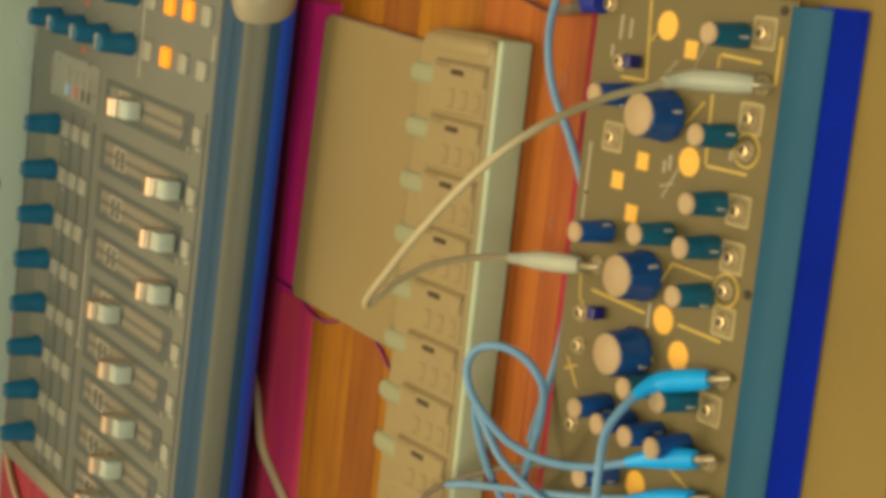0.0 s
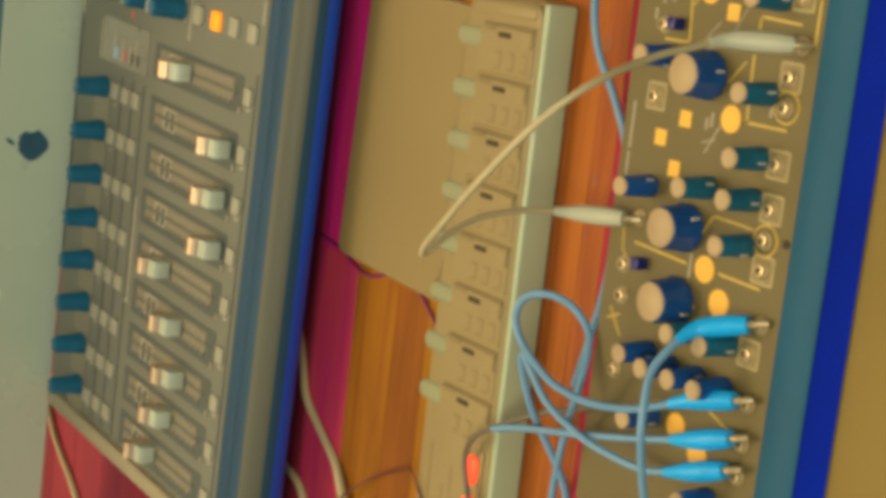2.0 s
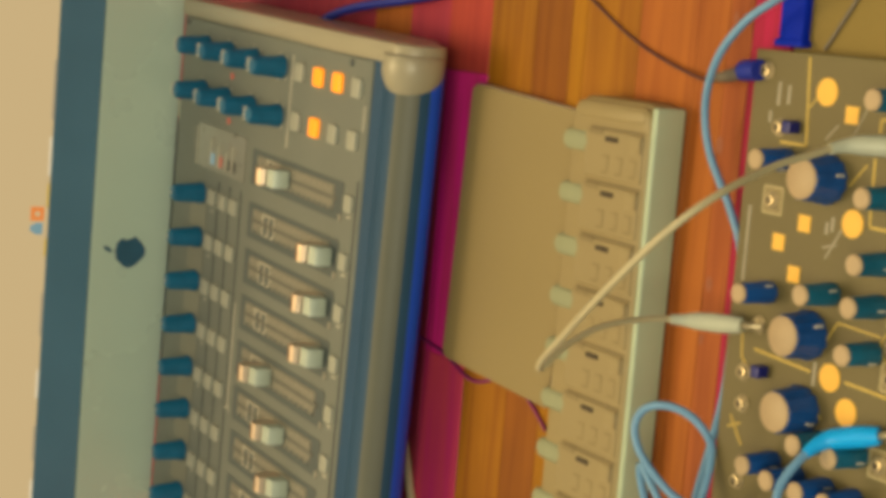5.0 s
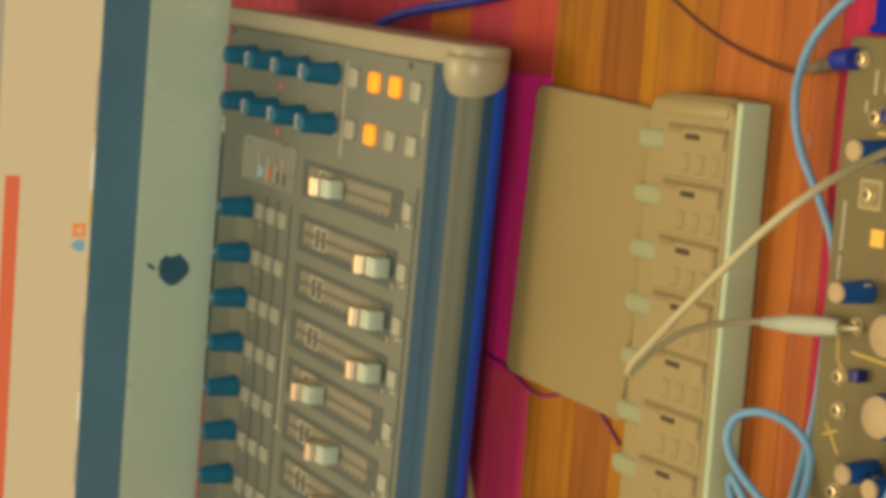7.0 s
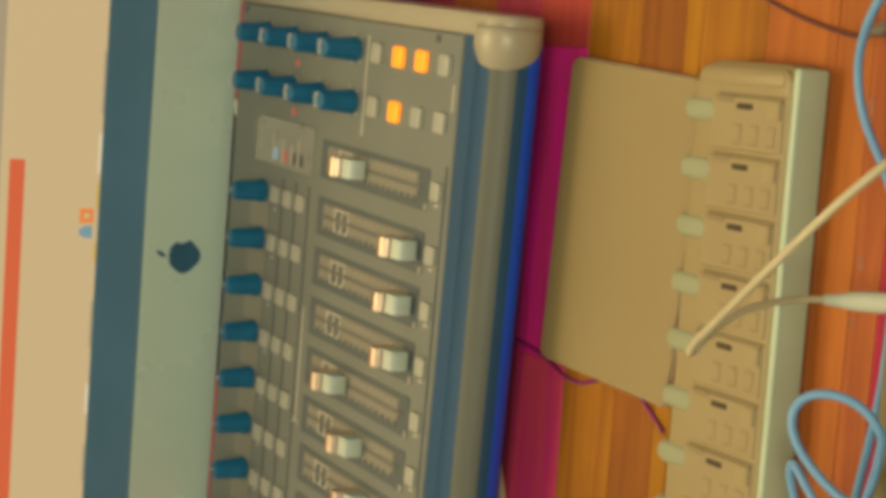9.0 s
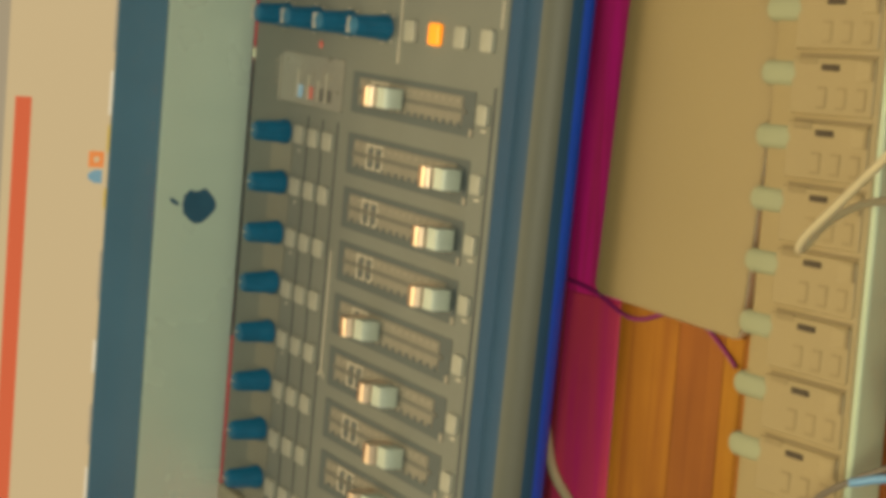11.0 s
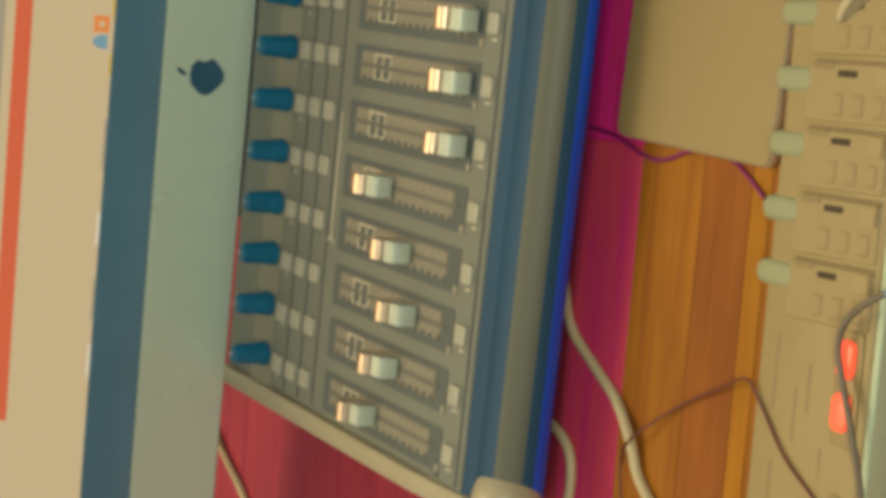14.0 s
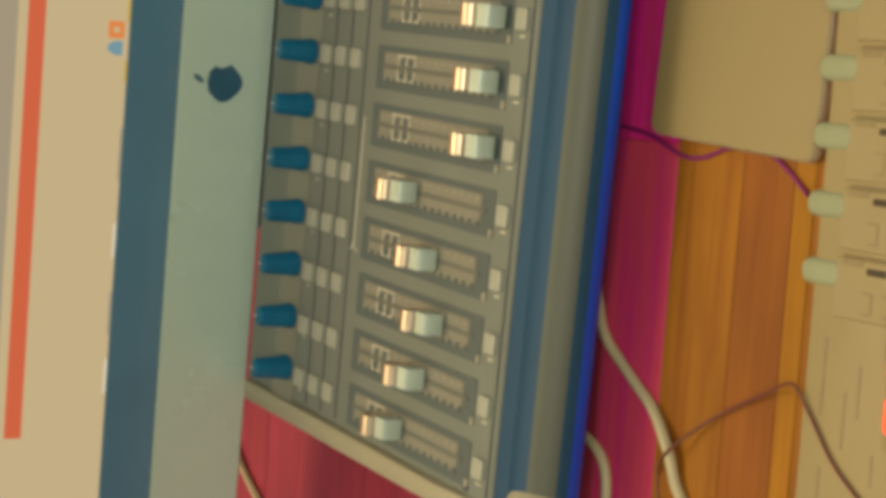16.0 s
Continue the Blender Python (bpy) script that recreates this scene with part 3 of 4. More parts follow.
    part("side_mark", box(-0.0140, 0.0120, 0.2155, 0.2162, T - 0.0003, T + 0.0004), M_POINT, t)
    part("side_mark", sheet([box(-0.004 + 0.004 * a, -0.003 + 0.004 * a, 0.2200, 0.2222, T - 0.0003, T + 0.0004) for a in range(4)]), M_PRINT, t)
    for (u, v) in ((-0.255, 0.010), (0.078, 0.012), (0.078, 0.245), (-0.255, 0.245)):
        part("screw", shift(lathe([(0.0022, -0.0005), (0.0022, 0.0004), (0.0010, 0.0006)], 10), Matrix.Translation((u, v, T))), M_GROOVE, t)
    return t


controller()


# ---------------------------------------------------------------- modular synth
def synth():
    Z = 0.0168
    t = thing("modular_synth", "tan-faced tabletop synthesizer in a blue case with gold graphics", "synthesizer")
    X0, X1 = -0.205, 0.0480
    part("case", slab(rounded(X0 - 0.003, X1 - 0.0020, -0.2080, -0.0835, 0.004), DZ, Z - 0.0018, 0.001, 1), M_CASE, t, "saturated blue case")
    part("front_rim", rail([(-0.1942, 0.0165), (-0.1942, 0.0200), (-0.1960, 0.0213), (-0.2130, 0.0213), (-0.2142, 0.0204), (-0.2140, 0.0196), (-0.2060, 0.0190)], X0 - 0.004, X1 - 0.002), M_RIM, t, "teal front rim")
    part("front_face", rail([(-0.2139, 0.0192), (-0.2205, DZ + 0.0012), (-0.2195, DZ), (-0.2060, DZ), (-0.2060, 0.0188)], X0 - 0.004, X1 - 0.001), M_CASE, t, "dark blue front face")
    part("face_panel", slab([(X0, -0.1940), (X1, -0.1940), (X1, -0.0815), (X0, -0.0815)], Z - 0.0018, Z, 0.0003, 1), M_PANEL, t)

    def gold_square(x, y, s=0.0070):
        part("gold_square", box(x - s / 2, x + s / 2, y - s / 2, y + s / 2, Z - 0.0003, Z + 0.0003), M_GOLD, t)

    def gold_disc(x, y, r=0.0058):
        part("gold_disc", shift(lathe([(r, -0.0003), (r, 0.0004)], 28), Matrix.Translation((x, y, Z))), M_GOLD, t)

    def line(pts, w=0.0011, m=None):
        bs = []
        for (ax, ay), (bx, by) in zip(pts, pts[1:]):
            ln, an = math.hypot(bx - ax, by - ay), math.atan2(by - ay, bx - ax)
            bs.append(shift(box(-w / 2, ln + w / 2, -w / 2, w / 2, -0.0003, 0.0002), Matrix.Translation((ax, ay, Z)) @ Matrix.Rotation(an, 4, "Z")))
        part("gold_line", sheet(bs), m or M_GOLDL, t)

    def jack(x, y, frame=""):
        j = part("jack", shift(lathe([(0.0038, -0.0005), (0.0038, 0.0008), (0.0029, 0.0012), (0.0027, 0.0028), (0.0016, 0.0030), (0.0014, 0.0022)], 20), Matrix.Translation((x, y, Z))), M_SILVER, t, "silver patch jack")
        part("jack_hole", shift(lathe([(0.0012, 0.0), (0.0012, 0.00245)], 14), Matrix.Translation((x, y, Z))), M_JHOLE, j)
        if frame == "square":
            s, w = 0.0056, 0.0010
            part("jack_plate", box(x - s, x + s, y - s, y + s, Z - 0.0006, Z + 0.00012), M_JPLATE, t)
            part("jack_frame", sheet([box(x - s, x + s, y + d * s - w / 2, y + d * s + w / 2, Z - 0.0003, Z + 0.0003) for d in (-1, 1)] + [box(x + d * s - w / 2, x + d * s + w / 2, y - s, y + s, Z - 0.0004, Z + 0.0002) for d in (-1, 1)]), M_FRAME, t)
        elif frame == "ring":
            bs = lathe([(0.0068, -0.0004), (0.0068, 0.0003)], 28)
            part("jack_ring", shift(bs, Matrix.Translation((x, y, Z))), M_GOLDL, t)
            part("jack_ring_fill", shift(lathe([(0.0059, -0.0004), (0.0059, 0.0006)], 28), Matrix.Translation((x, y, Z))), M_PANEL, t)

    def small_knob(x, y, turn):
        k = part("small_knob", shift(lathe([(0.0050, 0), (0.0052, 0.004), (0.0048, 0.0055), (0.0044, 0.0170), (0.0040, 0.0176)], 36, 9, 0.0004), Matrix.Translation((x, y, Z))), M_KNOBTEAL if y < -0.14 and x > -0.12 else M_KNOBDEEP, t, "slim blue knob with a sand top")
        part("knob_top", shift(lathe([(0.0043, 0.0172), (0.0043, 0.0180), (0.0036, 0.0186)], 24), Matrix.Translation((x, y, Z))), M_TOP, k)
        part("pointer", shift(box(-0.0004, 0.0004, 0.0036, 0.0053, 0.0022, 0.0060), Matrix.Translation((x, y, Z)) @ Matrix.Rotation(turn, 4, "Z")), M_POINT, k)

    def big_knob(x, y, turn):
        k = part("big_knob", shift(lathe([(0.0105, 0), (0.0108, 0.0035), (0.0098, 0.0055), (0.0090, 0.0146), (0.0084, 0.0152)], 48, 12, 0.0007), Matrix.Translation((x, y, Z))), M_KNOBDEEP, t, "wide blue knob with a sand top")
        part("knob_top", shift(lathe([(0.0083, 0.0148), (0.0083, 0.0156), (0.0075, 0.0162)], 32), Matrix.Translation((x, y, Z))), M_TOP, k)
        part("pointer", shift(box(-0.0005, 0.0005, 0.0085, 0.0109, 0.0022, 0.0058), Matrix.Translation((x, y, Z)) @ Matrix.Rotation(turn, 4, "Z")), M_POINT, k)

    for x, y in ((0.025, -0.141), (-0.022, -0.121), (-0.032, -0.107), (-0.044, -0.118)):
        gold_square(x, y)
    for x, y in ((0.033, -0.126), (-0.018, -0.148), (-0.082, -0.145), (-0.094, -0.156), (-0.152, -0.141), (-0.160, -0.156), (-0.186, -0.150)):
        gold_disc(x, y)
    for x, y, a in ((-0.005, -0.168, 3.4), (-0.031, -0.168, 2.9), (-0.048, -0.1675, 3.0), (-0.067, -0.167, 2.4), (-0.048, -0.141, 3.6), (-0.054, -0.105, 3.9), (0.003, -0.107, 2.2), (0.033, -0.168, 3.1), (-0.109, -0.146, 3.3), (-0.109, -0.166, 2.8), (-0.125, -0.118, 3.0), (-0.1275, -0.133, 2.5), (-0.1275, -0.150, 3.5), (-0.1275, -0.166, 3.0), (-0.152, -0.126, 2.7), (-0.176, -0.166, 3.0)):
        small_knob(x, y, a)
    for x, y, a in ((-0.002, -0.132, 3.4), (-0.067, -0.131, 3.7), (-0.099, -0.131, 2.8)):
        big_knob(x, y, a)
    for x, y in ((0.003, -0.178), (-0.032, -0.178), (-0.050, -0.178), (-0.075, -0.178), (-0.110, -0.177), (-0.015, -0.101), (0.035, -0.179)):
        jack(x, y, "square")
    for x, y in ((-0.009, -0.178), (0.016, -0.101), (-0.091, -0.095), (-0.105, -0.096), (-0.063, -0.177), (-0.139, -0.098)):
        jack(x, y, "ring" if y < -0.15 else "")
    for x, y in ((0.016, -0.182), (-0.069, -0.101), (-0.097, -0.182), (-0.130, -0.181), (-0.147, -0.181), (-0.161, -0.181), (0.039, -0.090)):
        jack(x, y)
    for x, y in ((0.017, -0.110), (-0.088, -0.107)):
        b = part("push_button", shift(slab(rounded(-0.0026, 0.0026, -0.0026, 0.0026, 0.0008, 3), 0, 0.0062, 0.0006), Matrix.Translation((x, y, Z))), M_NAVY, t, "small navy button")
    line([(0.020, -0.157), (0.025, -0.157), (0.024, -0.179)])
    line([(0.034, -0.188), (0.016, -0.188), (0.016, -0.184)])
    line([(0.009, -0.156), (-0.018, -0.157), (-0.018, -0.179)])
    line([(0.046, -0.114), (0.010, -0.117), (0.010, -0.102)])
    line([(-0.080, -0.100), (-0.082, -0.133)])
    line([(-0.078, -0.136), (-0.087, -0.136)], 0.0013, M_PRINT)
    line([(-0.082, -0.154), (-0.083, -0.177)])
    line([(-0.067, -0.141), (-0.059, -0.146), (-0.060, -0.169)], 0.0007)
    line([(-0.003, -0.144), (0.006, -0.152)], 0.0007)
    line([(0.014, -0.128), (0.020, -0.134)], 0.0006, M_PRINT)
    line([(0.026, -0.117), (0.031, -0.121)], 0.0007)
    line([(-0.075, -0.091), (-0.085, -0.092), (-0.088, -0.096)], 0.0008)
    line([(-0.112, -0.089), (-0.123, -0.097)], 0.0009)
    line([(-0.114, -0.095), (-0.117, -0.088)], 0.0009)
    line([(-0.022, -0.142), (-0.034, -0.135)], 0.0007, M_PRINT)
    line([(-0.030, -0.133), (-0.028, -0.140)], 0.0007, M_PRINT)
    line([(0.013, -0.141), (0.030, -0.150)], 0.0005, M_PRINT)
    line([(-0.100, -0.142), (-0.091, -0.134)], 0.0007)
    line([(-0.140, -0.160), (-0.146, -0.176)], 0.0009)
    for x, y, ln in ((-0.030, -0.0875, 0.022), (-0.046, -0.0875, 0.012), (0.030, -0.098, 0.010), (0.030, -0.104, 0.008), (-0.020, -0.137, 0.006), (-0.022, -0.134, 0.005), (0.020, -0.094, 0.005), (-0.012, -0.170, 0.004)):
        part("print_bar", box(x - ln / 2, x + ln / 2, y - 0.0007, y + 0.0007, Z - 0.0003, Z + 0.0002), M_PRINT, t)
    for x, y in ((-0.062, -0.1885), (0.044, -0.1875)):
        part("screw", shift(lathe([(0.0019, -0.0005), (0.0019, 0.0005), (0.0008, 0.0004)], 10), Matrix.Translation((x, y, Z))), M_JHOLE, t)
    return t


synth()
# Front plank of the desk; the light on it is put into its tan.
tan = tagged(part("desk_mat", slab(rounded(-0.93, 0.73, -0.2585, -0.0932, 0.003), 0.0029, DZ, 0.001, 1), M_FRONTBOARD), "smooth tan front board along the desk edge under the synthesizer", "mat")


# ---------------------------------------------------------------- cables
def patch_cable(label, pts, radius, m_cab, plugs, m_plug, name="patch_cable", group="patch cables"):
    """A cord with a moulded plug sleeve along the first stretch at each named end."""
    t = thing(name, label, "cable", group)
    part("cord", tube(pts, radius), m_cab, t)
    for end in plugs:
        q = smooth_path(pts if end == 0 else pts[::-1], 24)
        d = (q[3] - q[0]).normalized()
        fat, ln = (0.0042, 0.032) if m_plug is M_WPLUG else (0.0045, 0.030)
        a, run, at, stops = q[0] - d * 0.0015, 0.0, [], [0.10, 0.35, 0.60, 0.80, 1.0]
        for u, v in zip(q, q[1:]):
            run += (v - u).length
            if stops and run >= stops[0] * ln:
                at.append(v)
                stops.pop(0)
        part("plug", tube([a] + at, fat, 16, 6, [fat * 0.80, fat * 0.96, fat, fat * 0.92, fat * 0.66, 0.0021]), m_plug, t)
        part("plug_tip", tube([a - d * 0.007 + Vector((0, 0, -0.002)), a - d * 0.003, a + d * 0.001], 0.0017, 10, 4), M_SILVER, t)
    return t


W1 = [(0.0162, -0.1813, 0.0240), (0.0151, -0.1661, 0.0420), (0.0108, -0.1639, 0.0600), (0.0060, -0.1650, 0.0800), (-0.0040, -0.1720, 0.1120), (-0.0210, -0.1620, 0.1280), (-0.0480, -0.1330, 0.1300), (-0.0730, -0.0990, 0.1220), (-0.0840, -0.0835, 0.1175)]
W2 = [(-0.0885, -0.0785, 0.1145), (-0.0860, -0.0770, 0.1090), (-0.0800, -0.0730, 0.0970), (-0.0740, -0.0700, 0.0780), (-0.0720, -0.0680, 0.0520), (-0.0720, -0.0740, 0.0340), (-0.0700, -0.0960, 0.0240)]
patch_cable("off-white patch cable arching up and folded back above the synthesizer", W1 + W2, 0.0015, M_WCAB, (0, 1), M_WPLUG)
BA = [(0.098, -0.150, 0.030), (0.076, -0.118, 0.030), (0.069, -0.105, 0.030), (0.059, -0.087, 0.030), (0.043, -0.072, 0.030), (0.023, -0.061, 0.025), (0.001, -0.061, 0.020), (-0.023, -0.069, 0.012), (-0.043, -0.0765, 0.0095), (-0.075, -0.0765, 0.0095), (-0.110, -0.077, 0.012), (-0.150, -0.086, 0.030)]
patch_cable("light blue patch cable curving behind the synthesizer", BA, 0.0018, M_BCAB, (), M_BPLUG)
B1 = [(-0.0970, -0.1790, 0.0235), (-0.1010, -0.1660, 0.0300), (-0.1040, -0.1620, 0.0370), (-0.1110, -0.1610, 0.0460), (-0.1210, -0.1600, 0.0530), (-0.1350, -0.1640, 0.0580), (-0.1480, -0.1650, 0.0580), (-0.1710, -0.1620, 0.0500), (-0.2030, -0.1560, 0.0340), (-0.2350, -0.1500, 0.0095)]
B2 = [(-0.1290, -0.1780, 0.0235), (-0.1340, -0.1600, 0.0280), (-0.1440, -0.1370, 0.0380), (-0.1460, -0.1190, 0.0480), (-0.1420, -0.1050, 0.0560), (-0.1340, -0.0960, 0.0620), (-0.1240, -0.0880, 0.0660), (-0.1140, -0.0840, 0.0660), (-0.1060, -0.0880, 0.0640), (-0.1030, -0.0980, 0.0600), (-0.1060, -0.1080, 0.0550), (-0.1150, -0.1130, 0.0490), (-0.1260, -0.1080, 0.0430), (-0.1420, -0.1000, 0.0380), (-0.1630, -0.0880, 0.0320), (-0.2060, -0.0640, 0.0160), (-0.2400, -0.0580, 0.0095)]
B3 = [(-0.145, -0.179, 0.0235), (-0.151, -0.161, 0.026), (-0.160, -0.130, 0.030), (-0.168, -0.098, 0.034), (-0.177, -0.059, 0.037), (-0.183, -0.041, 0.038), (-0.200, -0.018, 0.036), (-0.225, 0.000, 0.034)]
B4 = [(-0.159, -0.178, 0.0235), (-0.165, -0.161, 0.026), (-0.171, -0.140, 0.030), (-0.170, -0.118, 0.034), (-0.166, -0.102, 0.038), (-0.157, -0.085, 0.043), (-0.146, -0.074, 0.045), (-0.139, -0.066, 0.045), (-0.146, -0.062, 0.042), (-0.168, -0.064, 0.034), (-0.207, -0.071, 0.014), (-0.245, -0.068, 0.0095)]
for pts in (B1, B2, B4):
    patch_cable("sky blue patch cable plugged into the synthesizer", pts, 0.0018, M_BCAB, (0,), M_BPLUG)
patch_cable("sky blue patch cable plugged into the synthesizer", B3[:6], 0.0017, M_BCAB, (0,), M_BPLUG)


def cord(label, pts, radius, m, name="cable"):
    t = part(name, tube(pts, radius), m)
    return tagged(t, label, "cable")


cord("thin dark grey cable lying across the power strip", [(-0.156, -0.100, 0.022), (-0.166, -0.071, 0.030), (-0.183, -0.040, 0.0375), (-0.195, -0.022, 0.036), (-0.207, -0.016, 0.034), (-0.219, -0.019, 0.0335), (-0.237, -0.026, 0.0335), (-0.266, -0.031, 0.029), (-0.310, -0.033, 0.0285)], 0.0014, M_GCAB)
cord("thin dark red wire running from the desk onto the power strip", [(-0.338, 0.131, 0.0083), (-0.317, 0.132, 0.0083), (-0.291, 0.136, 0.0083), (-0.277, 0.121, 0.0163), (-0.259, 0.101, 0.0103), (-0.241, 0.066, 0.0140), (-0.231, 0.037, 0.0285), (-0.240, 0.027, 0.0284), (-0.257, 0.012, 0.0284), (-0.269, -0.005, 0.0284), (-0.279, -0.018, 0.0284)], 0.0007, M_RCAB, "wire")
cord("off-white round cable lying on the desk", [(-0.193, 0.202, 0.0101), (-0.203, 0.194, 0.0101), (-0.217, 0.188, 0.0101), (-0.235, 0.180, 0.0101), (-0.250, 0.160, 0.0101), (-0.263, 0.141, 0.0101), (-0.279, 0.126, 0.0121), (-0.295, 0.120, 0.0101), (-0.309, 0.104, 0.0101), (-0.328, 0.081, 0.0101)], 0.0026, M_WCAB)
cord("off-white round cable lying on the desk", [(-0.286, 0.218, 0.0101), (-0.284, 0.201, 0.0101), (-0.286, 0.187, 0.0101), (-0.292, 0.176, 0.0101), (-0.301, 0.171, 0.0101), (-0.313, 0.170, 0.0101), (-0.334, 0.173, 0.0101), (-0.358, 0.179, 0.0101)], 0.0026, M_WCAB)
cord("off-white round cable lying on the desk", [(-0.359, 0.584, 0.0101), (-0.373, 0.573, 0.0101), (-0.384, 0.562, 0.0101), (-0.394, 0.547, 0.0101), (-0.405, 0.528, 0.0101), (-0.422, 0.504, 0.0101), (-0.444, 0.464, 0.0101)], 0.0026, M_WCAB)
cord("thin purple wire lying beside the trackpad corner", [(-0.1340, 0.2025, 0.0087), (-0.1365, 0.1889, 0.0087), (-0.1402, 0.1602, 0.0087), (-0.1477, 0.1377, 0.0087), (-0.1479, 0.1231, 0.0087), (-0.1418, 0.1038, 0.0087), (-0.1420, 0.0846, 0.0087), (-0.1502, 0.0687, 0.0087), (-0.1583, 0.0576, 0.0087)], 0.0010, M_PCAB, "wire")
t = thing("audio_lead", "thin black lead with a grey plug in the synthesizer", "cable")
part("cord", tube([(0.080, 0.074, 0.0085), (0.069, 0.060, 0.0085), (0.064, 0.050, 0.0085), (0.049, 0.020, 0.0085), (0.039, -0.009, 0.0095), (0.032, -0.042, 0.0125), (0.033, -0.056, 0.0155)], 0.0008), M_DCAB, t)
part("sleeve", tube([(0.033, -0.052, 0.014), (0.035, -0.065, 0.0165), (0.038, -0.078, 0.0190)], 0.003, 14, 6, [0.0018, 0.0030, 0.0034]), M_GCAB, t, "grey plug sleeve")
part("plug", tube([(0.038, -0.077, 0.0190), (0.0385, -0.082, 0.0198), (0.039, -0.088, 0.0203)], 0.0046, 14, 6), M_NCAB, t, "blue plug body")
cord("dark blue cable leaving the end of the controller", [(0.030, 0.345, 0.012), (0.038, 0.323, 0.018), (0.046, 0.294, 0.020), (0.052, 0.259, 0.020), (0.057, 0.221, 0.015), (0.064, 0.180, 0.0108), (0.080, 0.130, 0.0104)], 0.0028, M_NCAB)
t = part("flat_strap", box(0.0500, 0.1500, -0.1035, -0.0885, DZ, 0.0125, 0.0015), M_CASE)
tagged(t, "flat deep blue strap at the end of the synthesizer", "strap")
part("buckle", box(0.0498, 0.0530, -0.1045, -0.0875, DZ, 0.0135, 0.0008), M_CASE, t)
cord("thin dark green wire lying on the tan front board", [(0.050, -0.113, 0.0084), (0.055, -0.117, 0.0084), (0.072, -0.129, 0.0084), (0.100, -0.148, 0.0084), (0.14, -0.170, 0.0084)], 0.0009, M_GCAB, "wire")


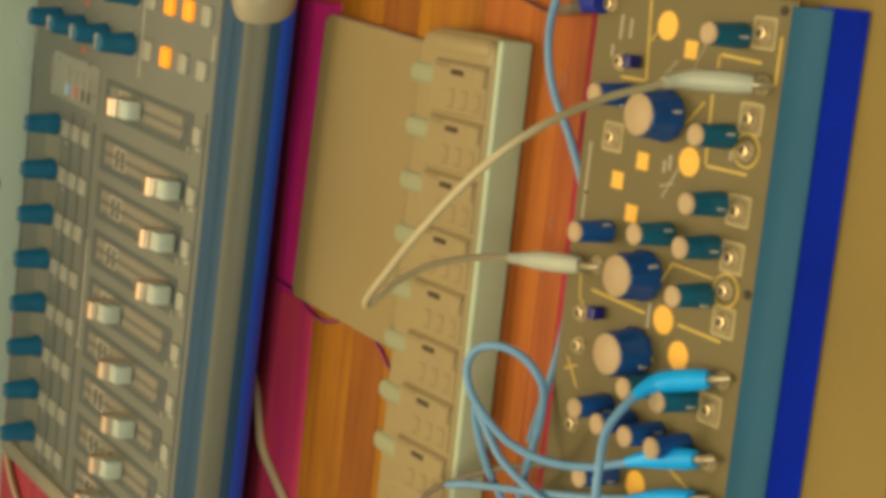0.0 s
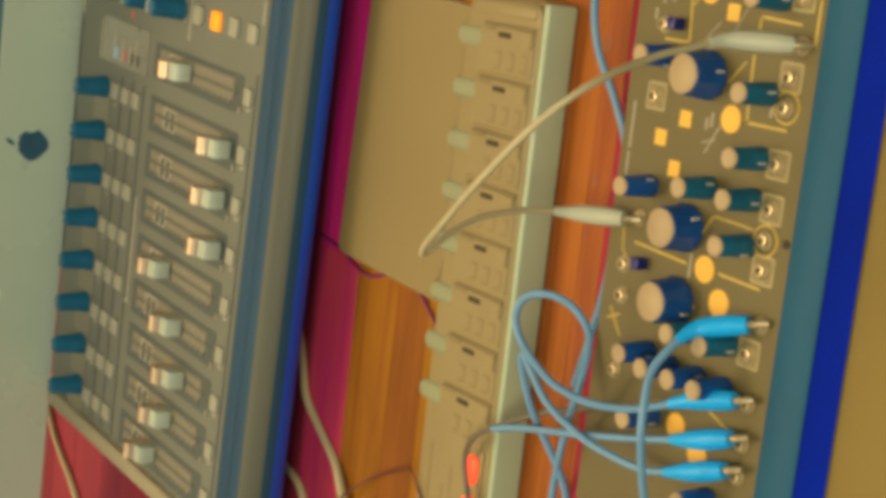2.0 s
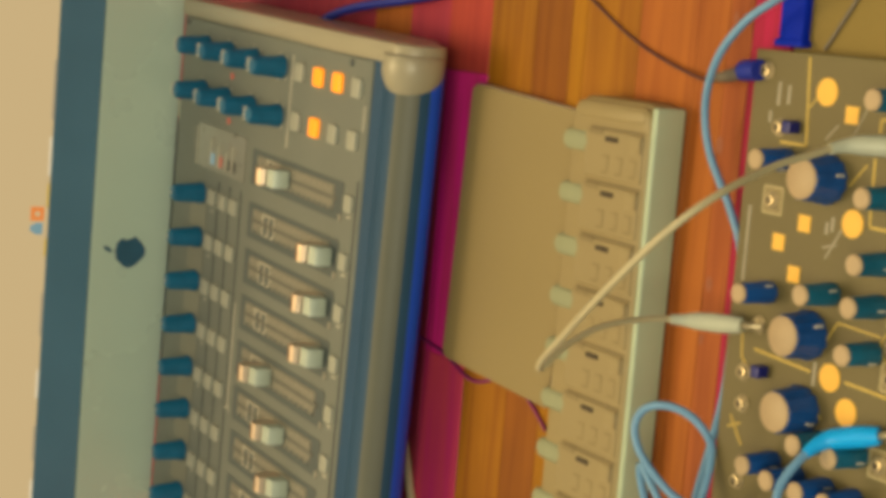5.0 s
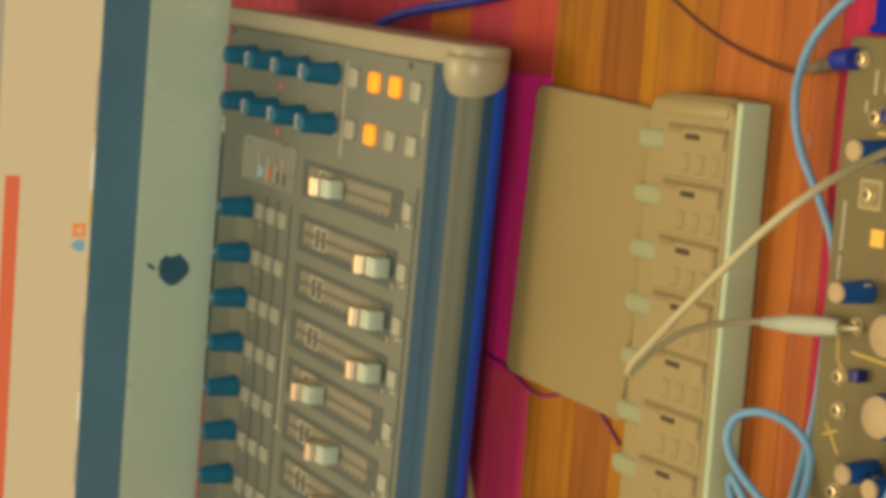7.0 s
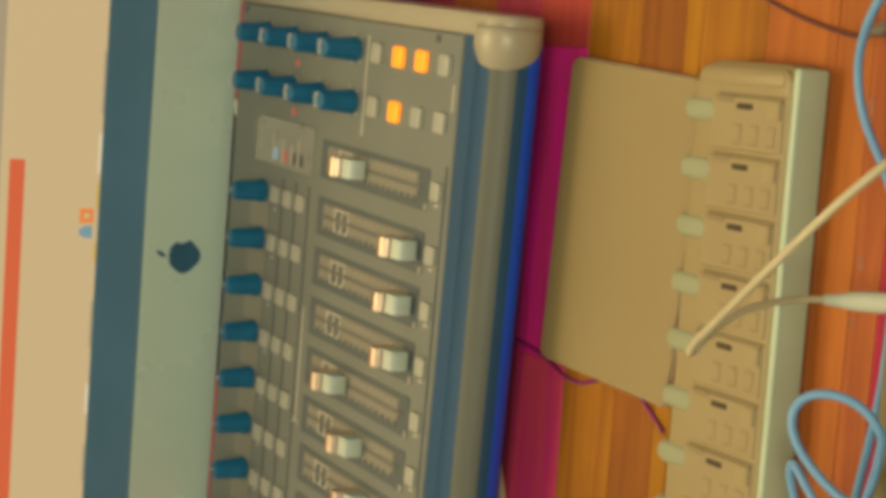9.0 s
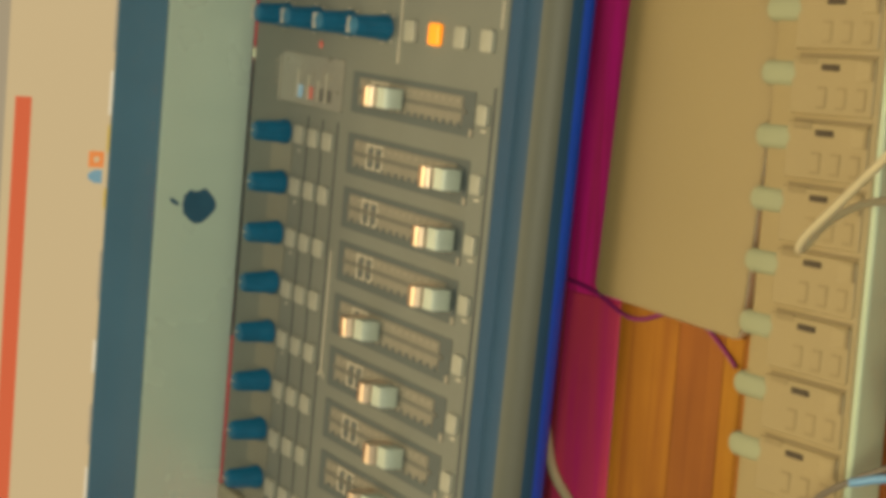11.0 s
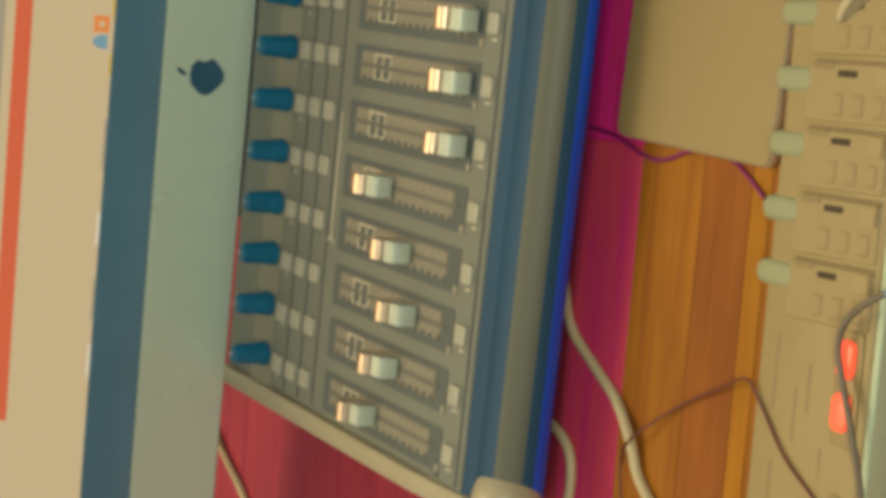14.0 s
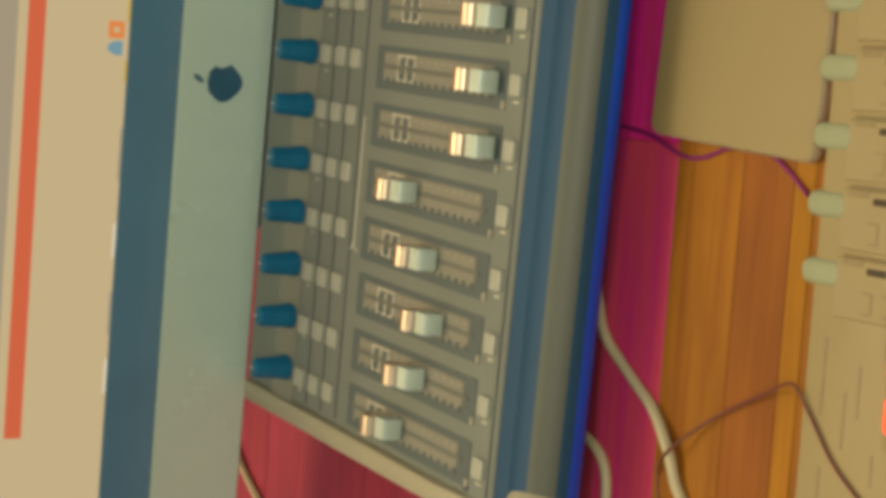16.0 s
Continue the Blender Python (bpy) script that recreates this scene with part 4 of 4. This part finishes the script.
# ---------------------------------------------------------------- all-in-one computer
def computer():
    lean = math.degrees(math.atan(0.12))
    t = thing("desktop_computer", "all-in-one desktop computer with a pale glowing screen and metal chin", "computer", m=pose(-0.1314, 0.4617 - 0.12 * 0.083, 0, -lean, 0, -2.8))
    # local frame: x along the screen, z up its face, y back
    part("chin", box(-0.330, 0.330, 0.0, 0.012, 0.0555, 0.1105, 0.001, 1), M_ALU, t, "brushed grey-green metal chin")
    part("bezel", box(-0.330, 0.330, 0.0, 0.012, 0.1108, 0.1408, 0.0006, 1), M_BEZEL, t, "dark glossy lower bezel")
    part("back_shell", slab(rounded(-0.329, 0.329, 0.062, 0.465, 0.01), -0.0245, -0.0125, 0.006, 3), M_ALU, t).matrix_local = Matrix.Rotation(radians(90), 4, "X")
    s = part("screen", box(-0.318, 0.318, 0.0004, 0.011, 0.1412, 0.4480), M_SCREEN, t, "pale beige glowing page")
    for x0, x1 in ((-0.330, -0.3184), (0.3184, 0.330)):
        part("bezel_side", box(x0, x1, 0.0, 0.012, 0.1422, 0.4480), M_BEZEL, t)
    part("bezel_top", box(-0.330, 0.330, 0.0, 0.012, 0.4484, 0.4640), M_BEZEL, t)
    part("page_band", box(-0.2110, 0.0600, -0.0004, 0.001, 0.1885, 0.1980), M_SORANGE, s, "orange band on the page")
    part("page_edge", box(-0.318, 0.318, -0.0003, 0.001, 0.2035, 0.2200), M_SGREY, s)
    ic = part("page_icon", box(0.0205, 0.0300, -0.0004, 0.001, 0.1440, 0.1530), M_SRED, s)
    part("icon_head", shift(lathe([(0.0018, 0), (0.0018, 0.0004)], 14), Matrix.Translation((0.0252, -0.0004, 0.1485)) @ Matrix.Rotation(radians(90), 4, "X")), M_SCREEN, ic)
    b = bmesh.new()
    lo = [b.verts.new((x, 0.0, z)) for x, z in ((0.0110, 0.1445), (0.0190, 0.1445), (0.0190, 0.1490), (0.0165, 0.1530), (0.0135, 0.1530), (0.0110, 0.1490))]
    r = bmesh.ops.extrude_face_region(b, geom=[b.faces.new(lo)])
    for v in r["geom"]:
        if isinstance(v, bmesh.types.BMVert):
            v.co.y = -0.0004
    part("page_icon", b, M_SBLUE, s)
    for i, (x0, x1, m) in enumerate(((0.090, 0.130, M_SGREY), (0.052, 0.078, M_SPALE), (0.030, 0.046, M_SYELLOW), (-0.004, 0.008, M_SYELLOW), (-0.060, -0.030, M_SGREY), (-0.105, -0.085, M_SPALE), (-0.150, -0.125, M_SGREY), (-0.185, -0.165, M_SPALE))):
        part("page_mark", box(x0, x1, -0.0004, 0.001, 0.1414, 0.1428), m, s)
    # plain fruit-shaped badge
    pts = []
    for i in range(40):
        a = 2 * math.pi * i / 40
        rr = 0.0108 * (1 + 0.06 * math.cos(4 * a))
        x, z = rr * math.cos(a) * 1.02, rr * math.sin(a)
        if abs(a - math.pi / 2) < 0.35:
            z -= 0.0016
        bx, bz = 0.0135, 0.0015
        dist = math.hypot(x - bx, z - bz)
        if dist < 0.0055:
            x, z = bx + (x - bx) * 0.0055 / dist, bz + (z - bz) * 0.0055 / dist
        pts.append((x, z))
    b = slab([(x, z) for x, z in pts], -0.0003, 0.0006)
    logo = part("badge", b, M_LOGO, t, "dark round badge with a leaf")
    logo.matrix_local = Matrix.Translation((0.0, 0.0, 0.0838)) @ Matrix.Rotation(radians(90), 4, "X")
    leaf = slab([(0.0000, 0.0), (0.0022, 0.0010), (0.0042, 0.0040), (0.0046, 0.0066), (0.0020, 0.0054), (0.0002, 0.0028)], -0.0003, 0.0006)
    lf = part("leaf", leaf, M_LOGO, logo)
    lf.matrix_local = Matrix.Translation((-0.0008, 0.0118, 0.0))
    part("stand_leg", box(-0.09, 0.09, 0.03, 0.045, 0.010, 0.30, 0.003), M_ALU, t)
    part("stand_foot", box(-0.095, 0.095, 0.02, 0.170, 0.012, 0.018, 0.002), M_ALU, t).matrix_local = Matrix.Rotation(radians(lean), 4, "X") @ Matrix.Translation((0, 0, -0.0045))
    return t


computer()

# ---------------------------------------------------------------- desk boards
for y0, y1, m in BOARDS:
    # one board cut in three runs, so its painted shade varies along x
    runs = ((-0.93, -0.1430, M_PARTSHADE), (-0.1430, 0.020, m), (0.020, 0.73, M_LITRED)) if y0 == 0.1410 else ((-0.93, 0.73, m),)
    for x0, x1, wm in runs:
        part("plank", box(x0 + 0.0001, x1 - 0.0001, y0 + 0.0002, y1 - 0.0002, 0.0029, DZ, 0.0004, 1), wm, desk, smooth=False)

for kx, ky, kr in ((0.0030, -0.0530, 0.0030), (-0.0600, -0.0555, 0.0026), (-0.0860, -0.0540, 0.0018), (0.0600, -0.0560, 0.0022)):
    b = shift(lathe([(kr, -0.0004), (kr * 0.97, 0.0002), (kr * 0.6, 0.0003)], 16), Matrix.Translation((kx, ky, DZ)) @ Matrix.Diagonal((1.5, 0.8, 1, 1)))
    part("knot", b, M_KNOT, desk)
